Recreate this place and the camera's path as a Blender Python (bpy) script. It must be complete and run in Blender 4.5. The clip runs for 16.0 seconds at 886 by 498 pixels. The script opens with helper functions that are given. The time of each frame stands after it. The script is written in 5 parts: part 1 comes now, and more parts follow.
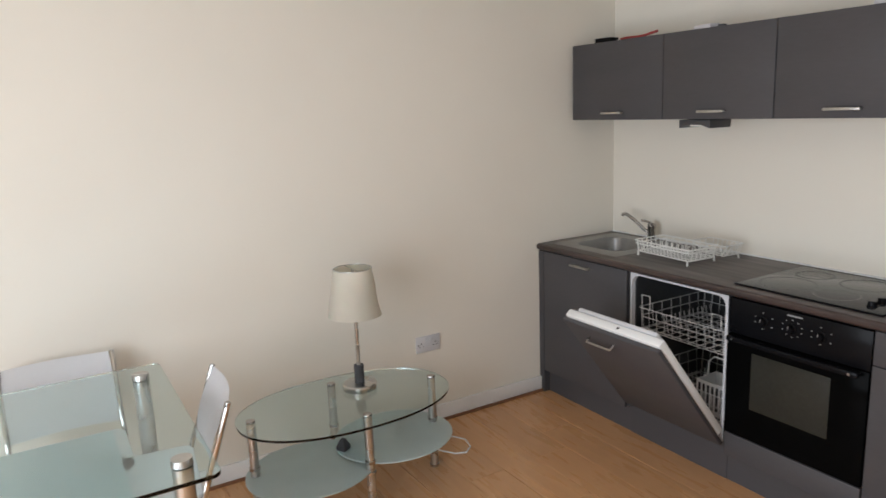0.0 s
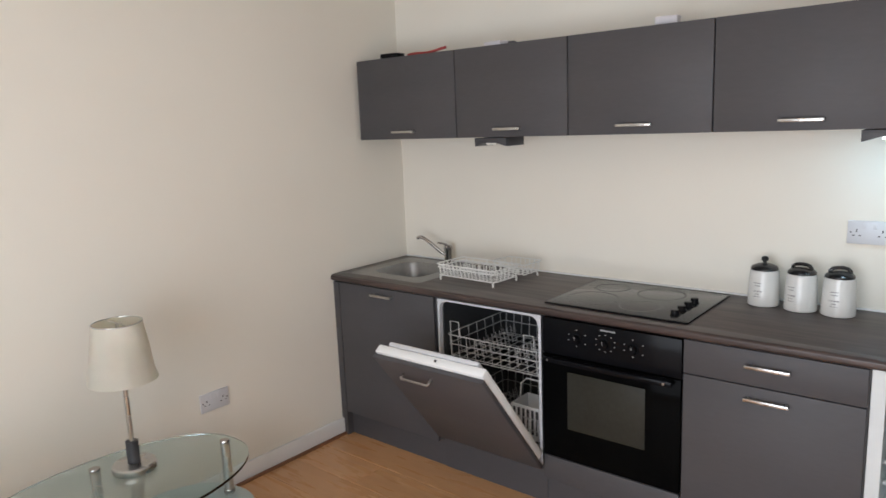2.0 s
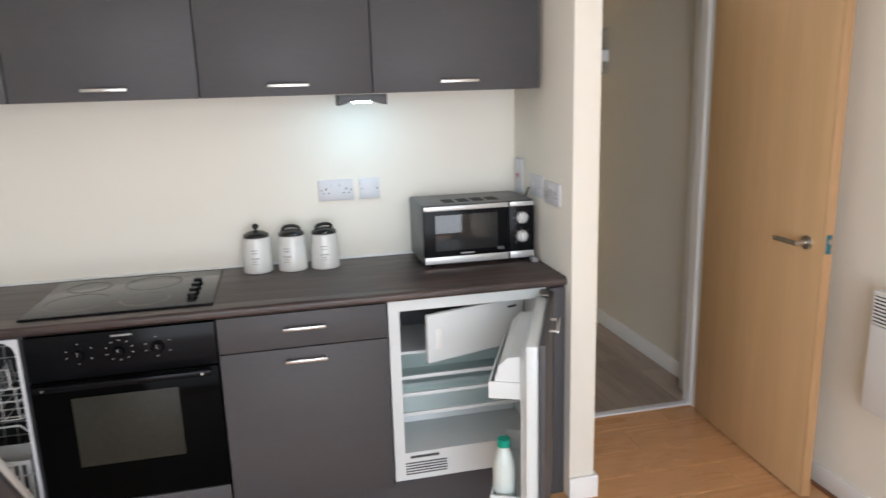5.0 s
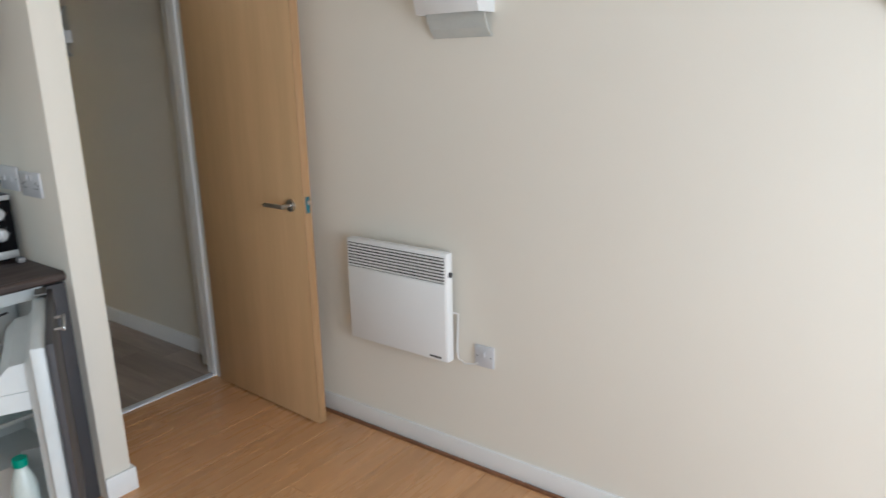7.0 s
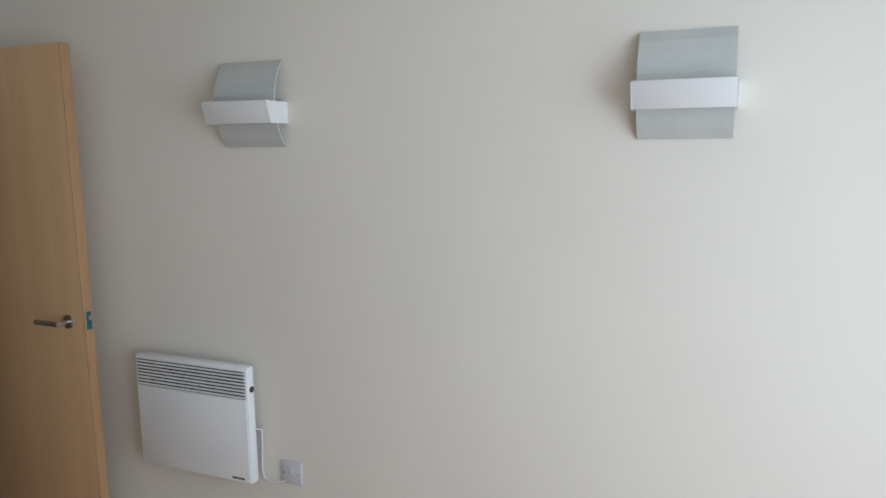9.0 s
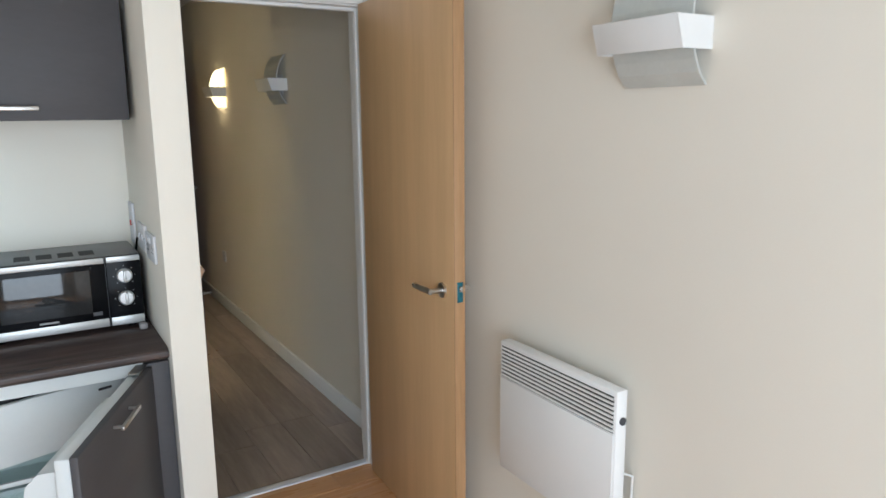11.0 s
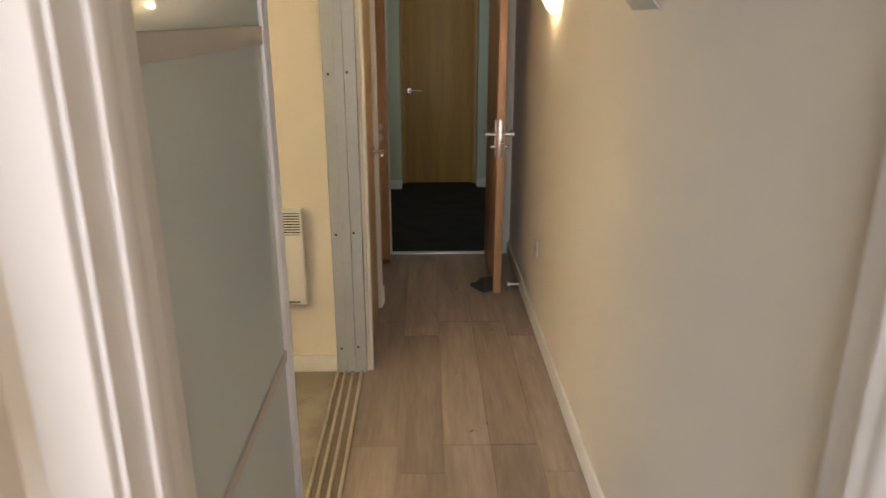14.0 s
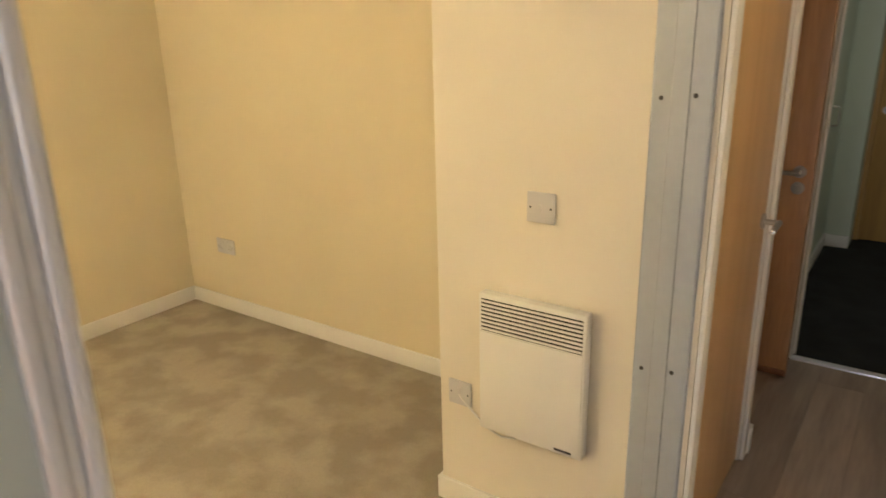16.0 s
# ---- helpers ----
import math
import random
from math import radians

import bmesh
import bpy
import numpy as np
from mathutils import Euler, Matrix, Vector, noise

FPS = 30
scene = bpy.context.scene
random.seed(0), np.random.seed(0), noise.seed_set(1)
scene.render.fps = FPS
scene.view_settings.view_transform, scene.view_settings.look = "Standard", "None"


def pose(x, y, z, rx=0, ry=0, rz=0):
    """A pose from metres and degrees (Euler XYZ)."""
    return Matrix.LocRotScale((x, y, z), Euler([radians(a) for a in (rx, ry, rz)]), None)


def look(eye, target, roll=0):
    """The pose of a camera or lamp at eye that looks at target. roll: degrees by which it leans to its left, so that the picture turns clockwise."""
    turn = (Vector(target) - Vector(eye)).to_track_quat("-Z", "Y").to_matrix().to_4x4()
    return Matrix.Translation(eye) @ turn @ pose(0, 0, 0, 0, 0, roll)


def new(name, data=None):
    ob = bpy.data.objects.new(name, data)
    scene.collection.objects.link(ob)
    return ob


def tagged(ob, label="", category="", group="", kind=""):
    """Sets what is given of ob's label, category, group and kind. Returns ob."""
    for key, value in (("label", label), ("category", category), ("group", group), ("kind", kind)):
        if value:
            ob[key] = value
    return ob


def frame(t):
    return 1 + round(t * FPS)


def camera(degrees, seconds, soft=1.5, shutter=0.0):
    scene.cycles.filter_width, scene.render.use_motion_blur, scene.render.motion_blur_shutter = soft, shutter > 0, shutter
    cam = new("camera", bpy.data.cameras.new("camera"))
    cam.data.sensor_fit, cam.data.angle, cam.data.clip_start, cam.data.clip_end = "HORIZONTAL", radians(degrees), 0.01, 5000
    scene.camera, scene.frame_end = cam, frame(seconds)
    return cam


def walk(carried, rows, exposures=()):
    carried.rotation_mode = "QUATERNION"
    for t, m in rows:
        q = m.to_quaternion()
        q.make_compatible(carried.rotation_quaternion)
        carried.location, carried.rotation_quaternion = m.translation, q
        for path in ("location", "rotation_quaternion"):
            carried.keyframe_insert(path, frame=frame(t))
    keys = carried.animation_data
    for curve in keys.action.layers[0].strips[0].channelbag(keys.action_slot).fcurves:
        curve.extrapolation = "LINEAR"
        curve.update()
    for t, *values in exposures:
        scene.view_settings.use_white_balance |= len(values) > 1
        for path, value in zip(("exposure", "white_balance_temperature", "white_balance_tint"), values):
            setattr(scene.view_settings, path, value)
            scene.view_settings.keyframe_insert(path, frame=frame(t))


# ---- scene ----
cam = camera(64.7, 16.0, soft=1.5, shutter=0.3)
PATH = [
    (0, (3.137, -3.072, 1.693), (1.447, -2.078, 1.295), -2.3),
    (0.5, (3.104, -3.105, 1.7), (1.511, -1.953, 1.328), -2.3),
    (1, (3.031, -3.09, 1.673), (1.527, -1.821, 1.315), -2.3),
    (1.5, (2.895, -3.043, 1.668), (1.494, -1.66, 1.316), -2.3),
    (2, (2.78, -2.992, 1.664), (1.518, -1.482, 1.309), -2.3),
    (2.5, (2.67, -2.984, 1.638), (1.573, -1.349, 1.285), -2.2),
    (3, (2.54, -3.025, 1.635), (1.654, -1.269, 1.276), -2.1),
    (3.2, (2.495, -3.031, 1.631), (1.709, -1.229, 1.268), -2.1),
    (5.3, (2.109, -2.946, 1.578), (2.772, -1.116, 1.12), -1.8),
    (5.5, (2.096, -2.979, 1.567), (2.91, -1.213, 1.1), -1.9),
    (6, (2.048, -3.021, 1.554), (3.176, -1.446, 1.057), -1.6),
    (6.5, (2.044, -3.047, 1.553), (3.404, -1.672, 1.045), -1.4),
    (7, (2.074, -3.066, 1.568), (3.615, -1.897, 1.058), -1.3),
    (7.5, (2.091, -3.071, 1.588), (3.784, -2.132, 1.086), -1.2),
    (8, (2.097, -3.075, 1.609), (3.876, -2.293, 1.134), -1.0),
    (8.5, (2.095, -3.095, 1.644), (3.919, -2.372, 1.257), -0.9),
    (9, (2.138, -3.103, 1.663), (3.97, -2.358, 1.363), -0.7),
    (9.5, (2.257, -3.104, 1.663), (3.945, -2.065, 1.399), -0.7),
    (10, (2.395, -3.091, 1.643), (3.736, -1.63, 1.385), -0.8),
    (10.2, (2.461, -3.066, 1.627), (3.726, -1.538, 1.37), -0.8),
    (12.3, (3.338, -1.968, 1.591), (3.913, -0.147, 0.996), -1.0),
    (12.5, (3.384, -1.823, 1.607), (3.89, 0.016, 1.005), -0.9),
    (13, (3.494, -1.425, 1.595), (3.86, 0.445, 0.988), 0.2),
    (13.5, (3.58, -1.038, 1.581), (3.782, 0.857, 0.975), -0.3),
    (14, (3.603, -0.6, 1.642), (3.65, 1.299, 1.014), -0.0),
    (14.5, (3.663, -0.191, 1.631), (3.466, 1.696, 0.999), -0.2),
    (15, (3.71, 0.165, 1.616), (3.163, 1.985, 0.992), -0.7),
    (15.5, (3.706, 0.497, 1.608), (2.882, 2.212, 0.99), -1.2),
    (16, (3.734, 0.78, 1.597), (2.636, 2.333, 0.98), -1.3),
]
EXPOSE = [(0, 0.16, 6250, 13), (3, 0.38, 6200, 14), (5.5, 0.42, 6200, 13), (6, 0.26, 5950, 11), (7, 0.0, 5800, 8), (8, -0.28, 5750, 8), (9, -0.44, 5500, 7), (10, -0.05, 5650, 7), (12.5, 0.54, 6250, 15), (13, 0.74, 6650, 19), (13.5, 1.12, 6300, 16), (14, 1.36, 6300, 16), (15, 1.62, 6050, 16), (15.5, 1.66, 6050, 17), (16, 1.58, 6400, 16)]
walk(cam, [(t, look(eye, target, roll)) for t, eye, target, roll in PATH], EXPOSE)

# ---- world and lights ----
world = bpy.data.worlds.new("world")
scene.world = world
world.use_nodes = True
sky = world.node_tree.nodes.new("ShaderNodeTexSky")
sky.sky_type, sky.sun_disc = "NISHITA", False
sky.sun_elevation, sky.sun_rotation = radians(32), radians(60)
world.node_tree.links.new(sky.outputs["Color"], world.node_tree.nodes["Background"].inputs["Color"])
world.node_tree.nodes["Background"].inputs["Strength"].default_value = 0.10


def lamp(name, kind, m, power, colour, size=0.1, size_y=None):
    data = bpy.data.lights.new(name, kind)
    data.energy, data.color = power, colour
    if kind == "AREA":
        data.size = size
        if size_y:
            data.shape, data.size_y = "RECTANGLE", size_y
    else:
        data.shadow_soft_size = size
    ob = new(name, data)
    ob.matrix_world = m
    return ob


CEIL = 2.55
FLOOR_Y = False   # the living room boards run along the kitchen wall
WINDOW = (1.15, 3.65, 0.12, 2.20)   # x0, x1, z0, z1 of the glazed doors behind the walker
BACK = -4.60
lamp("window_daylight", "AREA", look(((WINDOW[0] + WINDOW[1]) / 2, BACK + 0.03, 1.16), ((WINDOW[0] + WINDOW[1]) / 2, 0, 1.16)), 80, (0.90, 0.96, 1.0), 2.45, 2.0)
lamp("under_cabinet_led", "AREA", look((2.450, -0.24, 1.550), (2.450, -0.10, 1.0)), 0.36, (0.26, 0.74, 1.0), 0.10, 0.05)
# Bedroom source is unseen; this lamp is added for its even warm light.
lamp("assumed_bedroom_uplight", "AREA", look((1.50, 0.165, 1.96), (1.50, 0.30, 3.0)), 27, (1.0, 0.79, 0.46), 0.24, 0.05)
lamp("hall_sconce_bulb", "POINT", pose(4.135, 2.77, 1.695), 0.38, (1.0, 0.74, 0.42), 0.02)
# No fitting is visible here; an added lamp brightens the common corridor.
lamp("added_stairwell_lamp", "AREA", look((3.8, 5.0, 2.5), (3.8, 5.0, 0)), 1.2, (1.0, 0.95, 0.78), 0.8, 0.1)

# ---- materials ----


def material(name, colour, rough=0.5, metal=0.0, vary=0.06, scale=2.0, fine=60.0, bump=0.03, wear=0.05, coat=0.0, piece=0.0, stretch=(1, 1, 1), second=None, depth=0.004, sharp=0.2):
    """A surface whose colour and gloss wander at two scales, with fine relief."""
    m = bpy.data.materials.new(name)
    m.use_nodes = True
    n, l = m.node_tree.nodes, m.node_tree.links
    b = n["Principled BSDF"]
    b.inputs["Metallic"].default_value = metal
    b.inputs["Coat Weight"].default_value = coat
    co = n.new("ShaderNodeTexCoord")
    mp = n.new("ShaderNodeMapping")
    mp.inputs["Scale"].default_value = stretch
    info = n.new("ShaderNodeObjectInfo")
    if piece:
        shift = n.new("ShaderNodeVectorMath")
        shift.operation = "MULTIPLY_ADD"
        l.new(info.outputs["Random"], shift.inputs[0])
        shift.inputs[1].default_value = (17.0, 31.0, 7.0)
        l.new(co.outputs["Object"], shift.inputs[2])
        l.new(shift.outputs[0], mp.inputs["Vector"])
    else:
        l.new(co.outputs["Object"], mp.inputs["Vector"])
    big, small = n.new("ShaderNodeTexNoise"), n.new("ShaderNodeTexNoise")
    big.inputs["Scale"].default_value, big.inputs["Detail"].default_value = scale, 4
    small.inputs["Scale"].default_value, small.inputs["Detail"].default_value = fine, 3
    for t in (big, small):
        l.new(mp.outputs[0], t.inputs["Vector"])
    c2 = second or tuple(c * (1 - 2.2 * vary) for c in colour)
    c1 = colour if second else tuple(min(1, c * (1 + vary)) for c in colour)
    ramp = n.new("ShaderNodeMapRange")
    ramp.inputs["From Min"].default_value, ramp.inputs["From Max"].default_value = 0.5 - sharp, 0.5 + sharp
    l.new(big.outputs["Fac"], ramp.inputs["Value"])
    mix = n.new("ShaderNodeMix")
    mix.data_type = "RGBA"
    mix.inputs["A"].default_value, mix.inputs["B"].default_value = (*c1, 1), (*c2, 1)
    l.new(ramp.outputs[0], mix.inputs["Factor"])
    grain = n.new("ShaderNodeMix")
    grain.data_type, grain.blend_type = "RGBA", "OVERLAY"
    grain.inputs["Factor"].default_value = min(1.0, vary * 2.5)
    l.new(mix.outputs["Result"], grain.inputs["A"])
    l.new(small.outputs["Fac"], grain.inputs["B"])
    last = grain.outputs["Result"]
    if piece:
        hue = n.new("ShaderNodeHueSaturation")
        val = n.new("ShaderNodeMapRange")
        val.inputs["To Min"].default_value, val.inputs["To Max"].default_value = 1 - piece, 1 + piece
        l.new(info.outputs["Random"], val.inputs["Value"])
        l.new(val.outputs[0], hue.inputs["Value"])
        l.new(last, hue.inputs["Color"])
        last = hue.outputs["Color"]
    l.new(last, b.inputs["Base Color"])
    gloss = n.new("ShaderNodeMapRange")
    gloss.inputs["To Min"].default_value, gloss.inputs["To Max"].default_value = max(0.02, rough - wear), min(1, rough + wear)
    l.new(big.outputs["Fac"], gloss.inputs["Value"])
    l.new(gloss.outputs[0], b.inputs["Roughness"])
    if bump:
        bp = n.new("ShaderNodeBump")
        bp.inputs["Strength"].default_value, bp.inputs["Distance"].default_value = bump, depth
        l.new(small.outputs["Fac"], bp.inputs["Height"])
        l.new(bp.outputs[0], b.inputs["Normal"])
    return m


def glass_material(name, colour, rough=0.0, ior=1.45):
    m = bpy.data.materials.new(name)
    m.use_nodes = True
    b = m.node_tree.nodes["Principled BSDF"]
    b.inputs["Base Color"].default_value = (*colour, 1)
    b.inputs["Roughness"].default_value = rough
    b.inputs["IOR"].default_value = ior
    b.inputs["Transmission Weight"].default_value = 1.0
    return m


def glow_material(name, colour, strength):
    m = bpy.data.materials.new(name)
    m.use_nodes = True
    b = m.node_tree.nodes["Principled BSDF"]
    b.inputs["Base Color"].default_value = (*colour, 1)
    b.inputs["Emission Color"].default_value = (*colour, 1)
    b.inputs["Emission Strength"].default_value = strength
    return m


M_WALL = material("cream_wall_paint", (0.815, 0.770, 0.680), 0.85, vary=0.02, scale=0.8, fine=220, bump=0.05, depth=0.001)
# Magnolia yellowed beyond the cream walls; warm lamplight is put into the colour.
M_BEDWALL = material("lamp_tinted_magnolia_paint", (0.75, 0.675, 0.50), 0.85, vary=0.03, scale=1.1, fine=200, bump=0.05, depth=0.001)
M_GREEN = material("pale_green_paint", (0.66, 0.74, 0.66), 0.7, vary=0.03, scale=1.2, fine=160, bump=0.05)
M_CEIL = material("white_ceiling_paint", (0.86, 0.85, 0.82), 0.9, vary=0.02, scale=1, fine=150, bump=0.05)
M_WHITE = material("white_gloss_paint", (0.86, 0.86, 0.85), 0.50, vary=0.02, scale=3, fine=90, bump=0.03)
M_PLANK = material("beech_laminate", (0.60, 0.325, 0.150), 0.28, vary=0.035, scale=2.2, fine=9, bump=0.015, piece=0.05, stretch=(1.2, 12, 12), wear=0.06)
M_HALLPLANK = material("grey_oak_laminate", (0.375, 0.305, 0.260), 0.38, vary=0.10, scale=1.4, fine=7, bump=0.03, piece=0.15, stretch=(9, 0.9, 9), wear=0.08)
M_CARPET = material("beige_carpet", (0.37, 0.335, 0.28), 0.98, vary=0.16, scale=4.5, fine=420, bump=0.5, sharp=0.09, second=(0.285, 0.255, 0.21), depth=0.006)
M_DARKCARPET = material("charcoal_carpet", (0.016, 0.016, 0.018), 0.98, vary=0.2, scale=6, fine=500, bump=0.6)
M_DOOR = material("maple_veneer", (0.64, 0.42, 0.22), 0.42, vary=0.035, scale=1.3, fine=12, bump=0.02, stretch=(9, 9, 0.55))
M_DOORBROWN = material("brown_door_veneer", (0.56, 0.33, 0.105), 0.45, vary=0.08, scale=1.3, fine=12, bump=0.02, stretch=(9, 9, 0.55))
M_CAB = material("anthracite_laminate", (0.072, 0.069, 0.073), 0.50, vary=0.03, scale=1.5, fine=26, bump=0.015, stretch=(1, 4, 4))
M_TOP = material("dark_walnut_worktop", (0.062, 0.043, 0.038), 0.33, vary=0.20, scale=3, fine=14, bump=0.03, stretch=(1, 9, 9), wear=0.08)
M_STEEL = material("brushed_steel", (0.55, 0.54, 0.52), 0.28, 1.0, vary=0.04, scale=6, fine=60, bump=0.02)
M_ALU = material("pale_aluminium", (0.86, 0.89, 0.98), 0.30, 0.35, vary=0.04, scale=4, fine=90, bump=0.02)
M_POST = material("grey_aluminium_post", (0.45, 0.50, 0.58), 0.40, 0.25, vary=0.02, scale=3, fine=40, bump=0.004)
M_PLATE = material("greyish_white_plastic", (0.62, 0.62, 0.64), 0.35, vary=0.015, scale=5, fine=100, bump=0.01)
M_PLASTIC = material("white_plastic", (0.80, 0.80, 0.79), 0.35, vary=0.015, scale=5, fine=100, bump=0.01)
M_ENAMEL = material("white_enamel", (0.84, 0.84, 0.83), 0.45, vary=0.01, scale=4, fine=80, bump=0.01)
M_BLACK = material("black_gloss_plastic", (0.006, 0.006, 0.007), 0.20, vary=0.1, scale=6, fine=80, bump=0.0, wear=0.04)
M_DARKGREY = material("dark_grey_plastic", (0.05, 0.05, 0.055), 0.45, vary=0.08, scale=8, fine=90, bump=0.02)
M_CAB.node_tree.nodes["Principled BSDF"].inputs["Specular IOR Level"].default_value = 0.30
M_BLACK.node_tree.nodes["Principled BSDF"].inputs["Specular IOR Level"].default_value = 0.09
M_BACKBOX = material("mid_grey_plastic", (0.30, 0.29, 0.29), 0.5, vary=0.04, scale=9, fine=90, bump=0.02)
# Near-black that puts the shade inside slots and holes into the colour.
M_SLOT = material("shadowed_slot", (0.02, 0.02, 0.02), 0.8, vary=0.1, scale=9, fine=90, bump=0.0)
M_FROST = material("frosted_glass_panel", (0.87, 0.95, 0.94), 0.22, vary=0.02, scale=0.8, fine=200, bump=0.01, wear=0.03, coat=0.3)
_n, _l = M_FROST.node_tree.nodes, M_FROST.node_tree.links
_b, _o = _n["Principled BSDF"], _n["Material Output"]
_t, _mix = _n.new("ShaderNodeBsdfTranslucent"), _n.new("ShaderNodeMixShader")
_t.inputs["Color"].default_value = (0.82, 0.91, 0.95, 1)
_mix.inputs["Fac"].default_value = 0.28
_l.new(_b.outputs[0], _mix.inputs[1])
_l.new(_t.outputs[0], _mix.inputs[2])
_l.new(_mix.outputs[0], _o.inputs["Surface"])

# ---- building helpers ----


def box(bm, x0, x1, y0, y1, z0, z1, bevel=0.0, seg=2):
    x0, x1, y0, y1, z0, z1 = min(x0, x1), max(x0, x1), min(y0, y1), max(y0, y1), min(z0, z1), max(z0, z1)
    made = bmesh.ops.create_cube(bm, size=1.0, matrix=Matrix.LocRotScale(((x0 + x1) / 2, (y0 + y1) / 2, (z0 + z1) / 2), None, (x1 - x0, y1 - y0, z1 - z0)))
    if bevel:
        edges = list({e for v in made["verts"] for e in v.link_edges})
        bmesh.ops.bevel(bm, geom=edges, offset=bevel, segments=seg, profile=0.5, affect="EDGES")
    return bm


def boxes(*rows, bevel=0.0):
    bm = bmesh.new()
    for r in rows:
        box(bm, *r, bevel=bevel)
    return bm


def tube(bm, a, b, r, seg=12, r2=None):
    a, b = Vector(a), Vector(b)
    d = b - a
    m = Matrix.Translation((a + b) / 2) @ d.to_track_quat("Z", "Y").to_matrix().to_4x4()
    bmesh.ops.create_cone(bm, cap_ends=True, segments=seg, radius1=r, radius2=r if r2 is None else r2, depth=d.length, matrix=m)
    return bm


def rod(points, r, seg=8):
    """A bent wire through the points, as one closed skin."""
    bm = bmesh.new()
    pts = [Vector(p) for p in points]
    rings = []
    up = Vector((0.31, 0.17, 0.93))
    for i, p in enumerate(pts):
        d = (pts[min(i + 1, len(pts) - 1)] - pts[max(i - 1, 0)]).normalized()
        u = d.cross(up).normalized()
        v = d.cross(u).normalized()
        rings.append([bm.verts.new(p + r * (math.cos(2 * math.pi * k / seg) * u + math.sin(2 * math.pi * k / seg) * v)) for k in range(seg)])
    for a, b in zip(rings, rings[1:]):
        for k in range(seg):
            bm.faces.new((a[k], a[(k + 1) % seg], b[(k + 1) % seg], b[k]))
    bm.faces.new(rings[0][::-1])
    bm.faces.new(rings[-1])
    return bm


def lathe(profile, seg=32, sx=1.0, sy=1.0):
    """A turned body from (radius, height) pairs round the z axis."""
    bm = bmesh.new()
    rings = [[bm.verts.new((r * sx * math.cos(2 * math.pi * k / seg), r * sy * math.sin(2 * math.pi * k / seg), z)) for k in range(seg)] for r, z in profile]
    for a, b in zip(rings, rings[1:]):
        for k in range(seg):
            bm.faces.new((a[k], a[(k + 1) % seg], b[(k + 1) % seg], b[k]))
    bm.faces.new(rings[0][::-1])
    bm.faces.new(rings[-1])
    return bm


def prism(outline, lo, hi, axis="z", bevel=0.0):
    """A flat outline of (u, v) pairs drawn out along an axis: z: (x, y), y: (x, z), x: (y, z)."""
    bm = bmesh.new()
    place = {"z": lambda u, v, w: (u, v, w), "y": lambda u, v, w: (u, w, v), "x": lambda u, v, w: (w, u, v)}[axis]
    low = [bm.verts.new(place(u, v, lo)) for u, v in outline]
    high = [bm.verts.new(place(u, v, hi)) for u, v in outline]
    bm.faces.new(low[::-1])
    bm.faces.new(high)
    for i in range(len(low)):
        j = (i + 1) % len(low)
        bm.faces.new((low[i], low[j], high[j], high[i]))
    bmesh.ops.recalc_face_normals(bm, faces=bm.faces)
    if bevel:
        bmesh.ops.bevel(bm, geom=list(bm.edges), offset=bevel, segments=2, profile=0.5, affect="EDGES")
    return bm


def mesh_from(bm, name, mat, smooth=None):
    bmesh.ops.recalc_face_normals(bm, faces=bm.faces)
    if smooth is None:
        smooth = len(bm.faces) > 40
    if smooth:
        for f in bm.faces:
            f.smooth = True
        for e in bm.edges:
            if len(e.link_faces) == 2 and e.calc_face_angle(0) > radians(35):
                e.smooth = False
    me = bpy.data.meshes.new(name)
    bm.to_mesh(me)
    bm.free()
    me.materials.append(mat)
    return me


def part(name, bm, mat, parent, label="", smooth=None, m=None):
    ob = new(name, mesh_from(bm, name, mat, smooth))
    ob.parent = parent
    if m is not None:
        ob.matrix_local = m
    return tagged(ob, label)


def thing(name, m, label, category, group=""):
    """An empty at a thing's base, which its parts hang on."""
    ob = new(name)
    ob.empty_display_size = 0.05
    ob.matrix_world = m
    return tagged(ob, label, category, group)


def solid(name, bm, mat, label, category, m=None, kind="", group="", smooth=None):
    """A thing, or a piece of the setting, of one mesh."""
    ob = new(name, mesh_from(bm, name, mat, smooth))
    if m is not None:
        ob.matrix_world = m
    return tagged(ob, label, category, group, kind)


def setting(name, bm, mat, label, category):
    return solid(name, bm, mat, label, category, kind="structure")


# ---- the large structure ----
RIGHT, HALLR, PIER0, PIER1, PIERF = 4.150, 4.205, 3.147, 3.25, -0.635
DOORW0, DOORW1 = -0.075, 0.045      # the wall with the inner doorway
OPEN0, OPEN1, OPENH = 3.340, 4.068, 2.03
HALLL = 3.325                        # the hall's left wall past the glass doors
BEDX, BEDY, BEDW, BEDR = 0.150, 3.190, 2.475, 2.515
ENTRY, ED0, ED1 = 4.26, 3.335, 4.075
DR0, DR1 = 2.545, 3.255              # the closed door in the hall's left wall
W0, W1, WZ0, WZ1 = WINDOW

setting("floor_base", boxes((-0.2, 5.0, BACK - 0.3, 7.0, -0.2, -0.016)), M_SLOT, "concrete floor slab under the flooring", "floor")
setting("ceiling", boxes((-0.2, 5.0, BACK - 0.2, 7.0, CEIL, CEIL + 0.15)), M_CEIL, "plain white painted ceiling", "ceiling")
setting("wall_left", boxes((-0.15, 0, BACK - 0.15, 0.0, -0.1, CEIL)), M_WALL, "cream painted wall behind the tables", "wall")
setting("wall_kitchen", boxes((-0.15, PIER0, 0, 0.10, -0.1, CEIL)), M_WALL, "cream painted wall behind the kitchen units", "wall")
setting("wall_pier", boxes((PIER0, PIER1, PIERF, 0.10, -0.1, CEIL), bevel=0.003), M_WALL, "cream painted end wall beside the kitchen units", "wall")
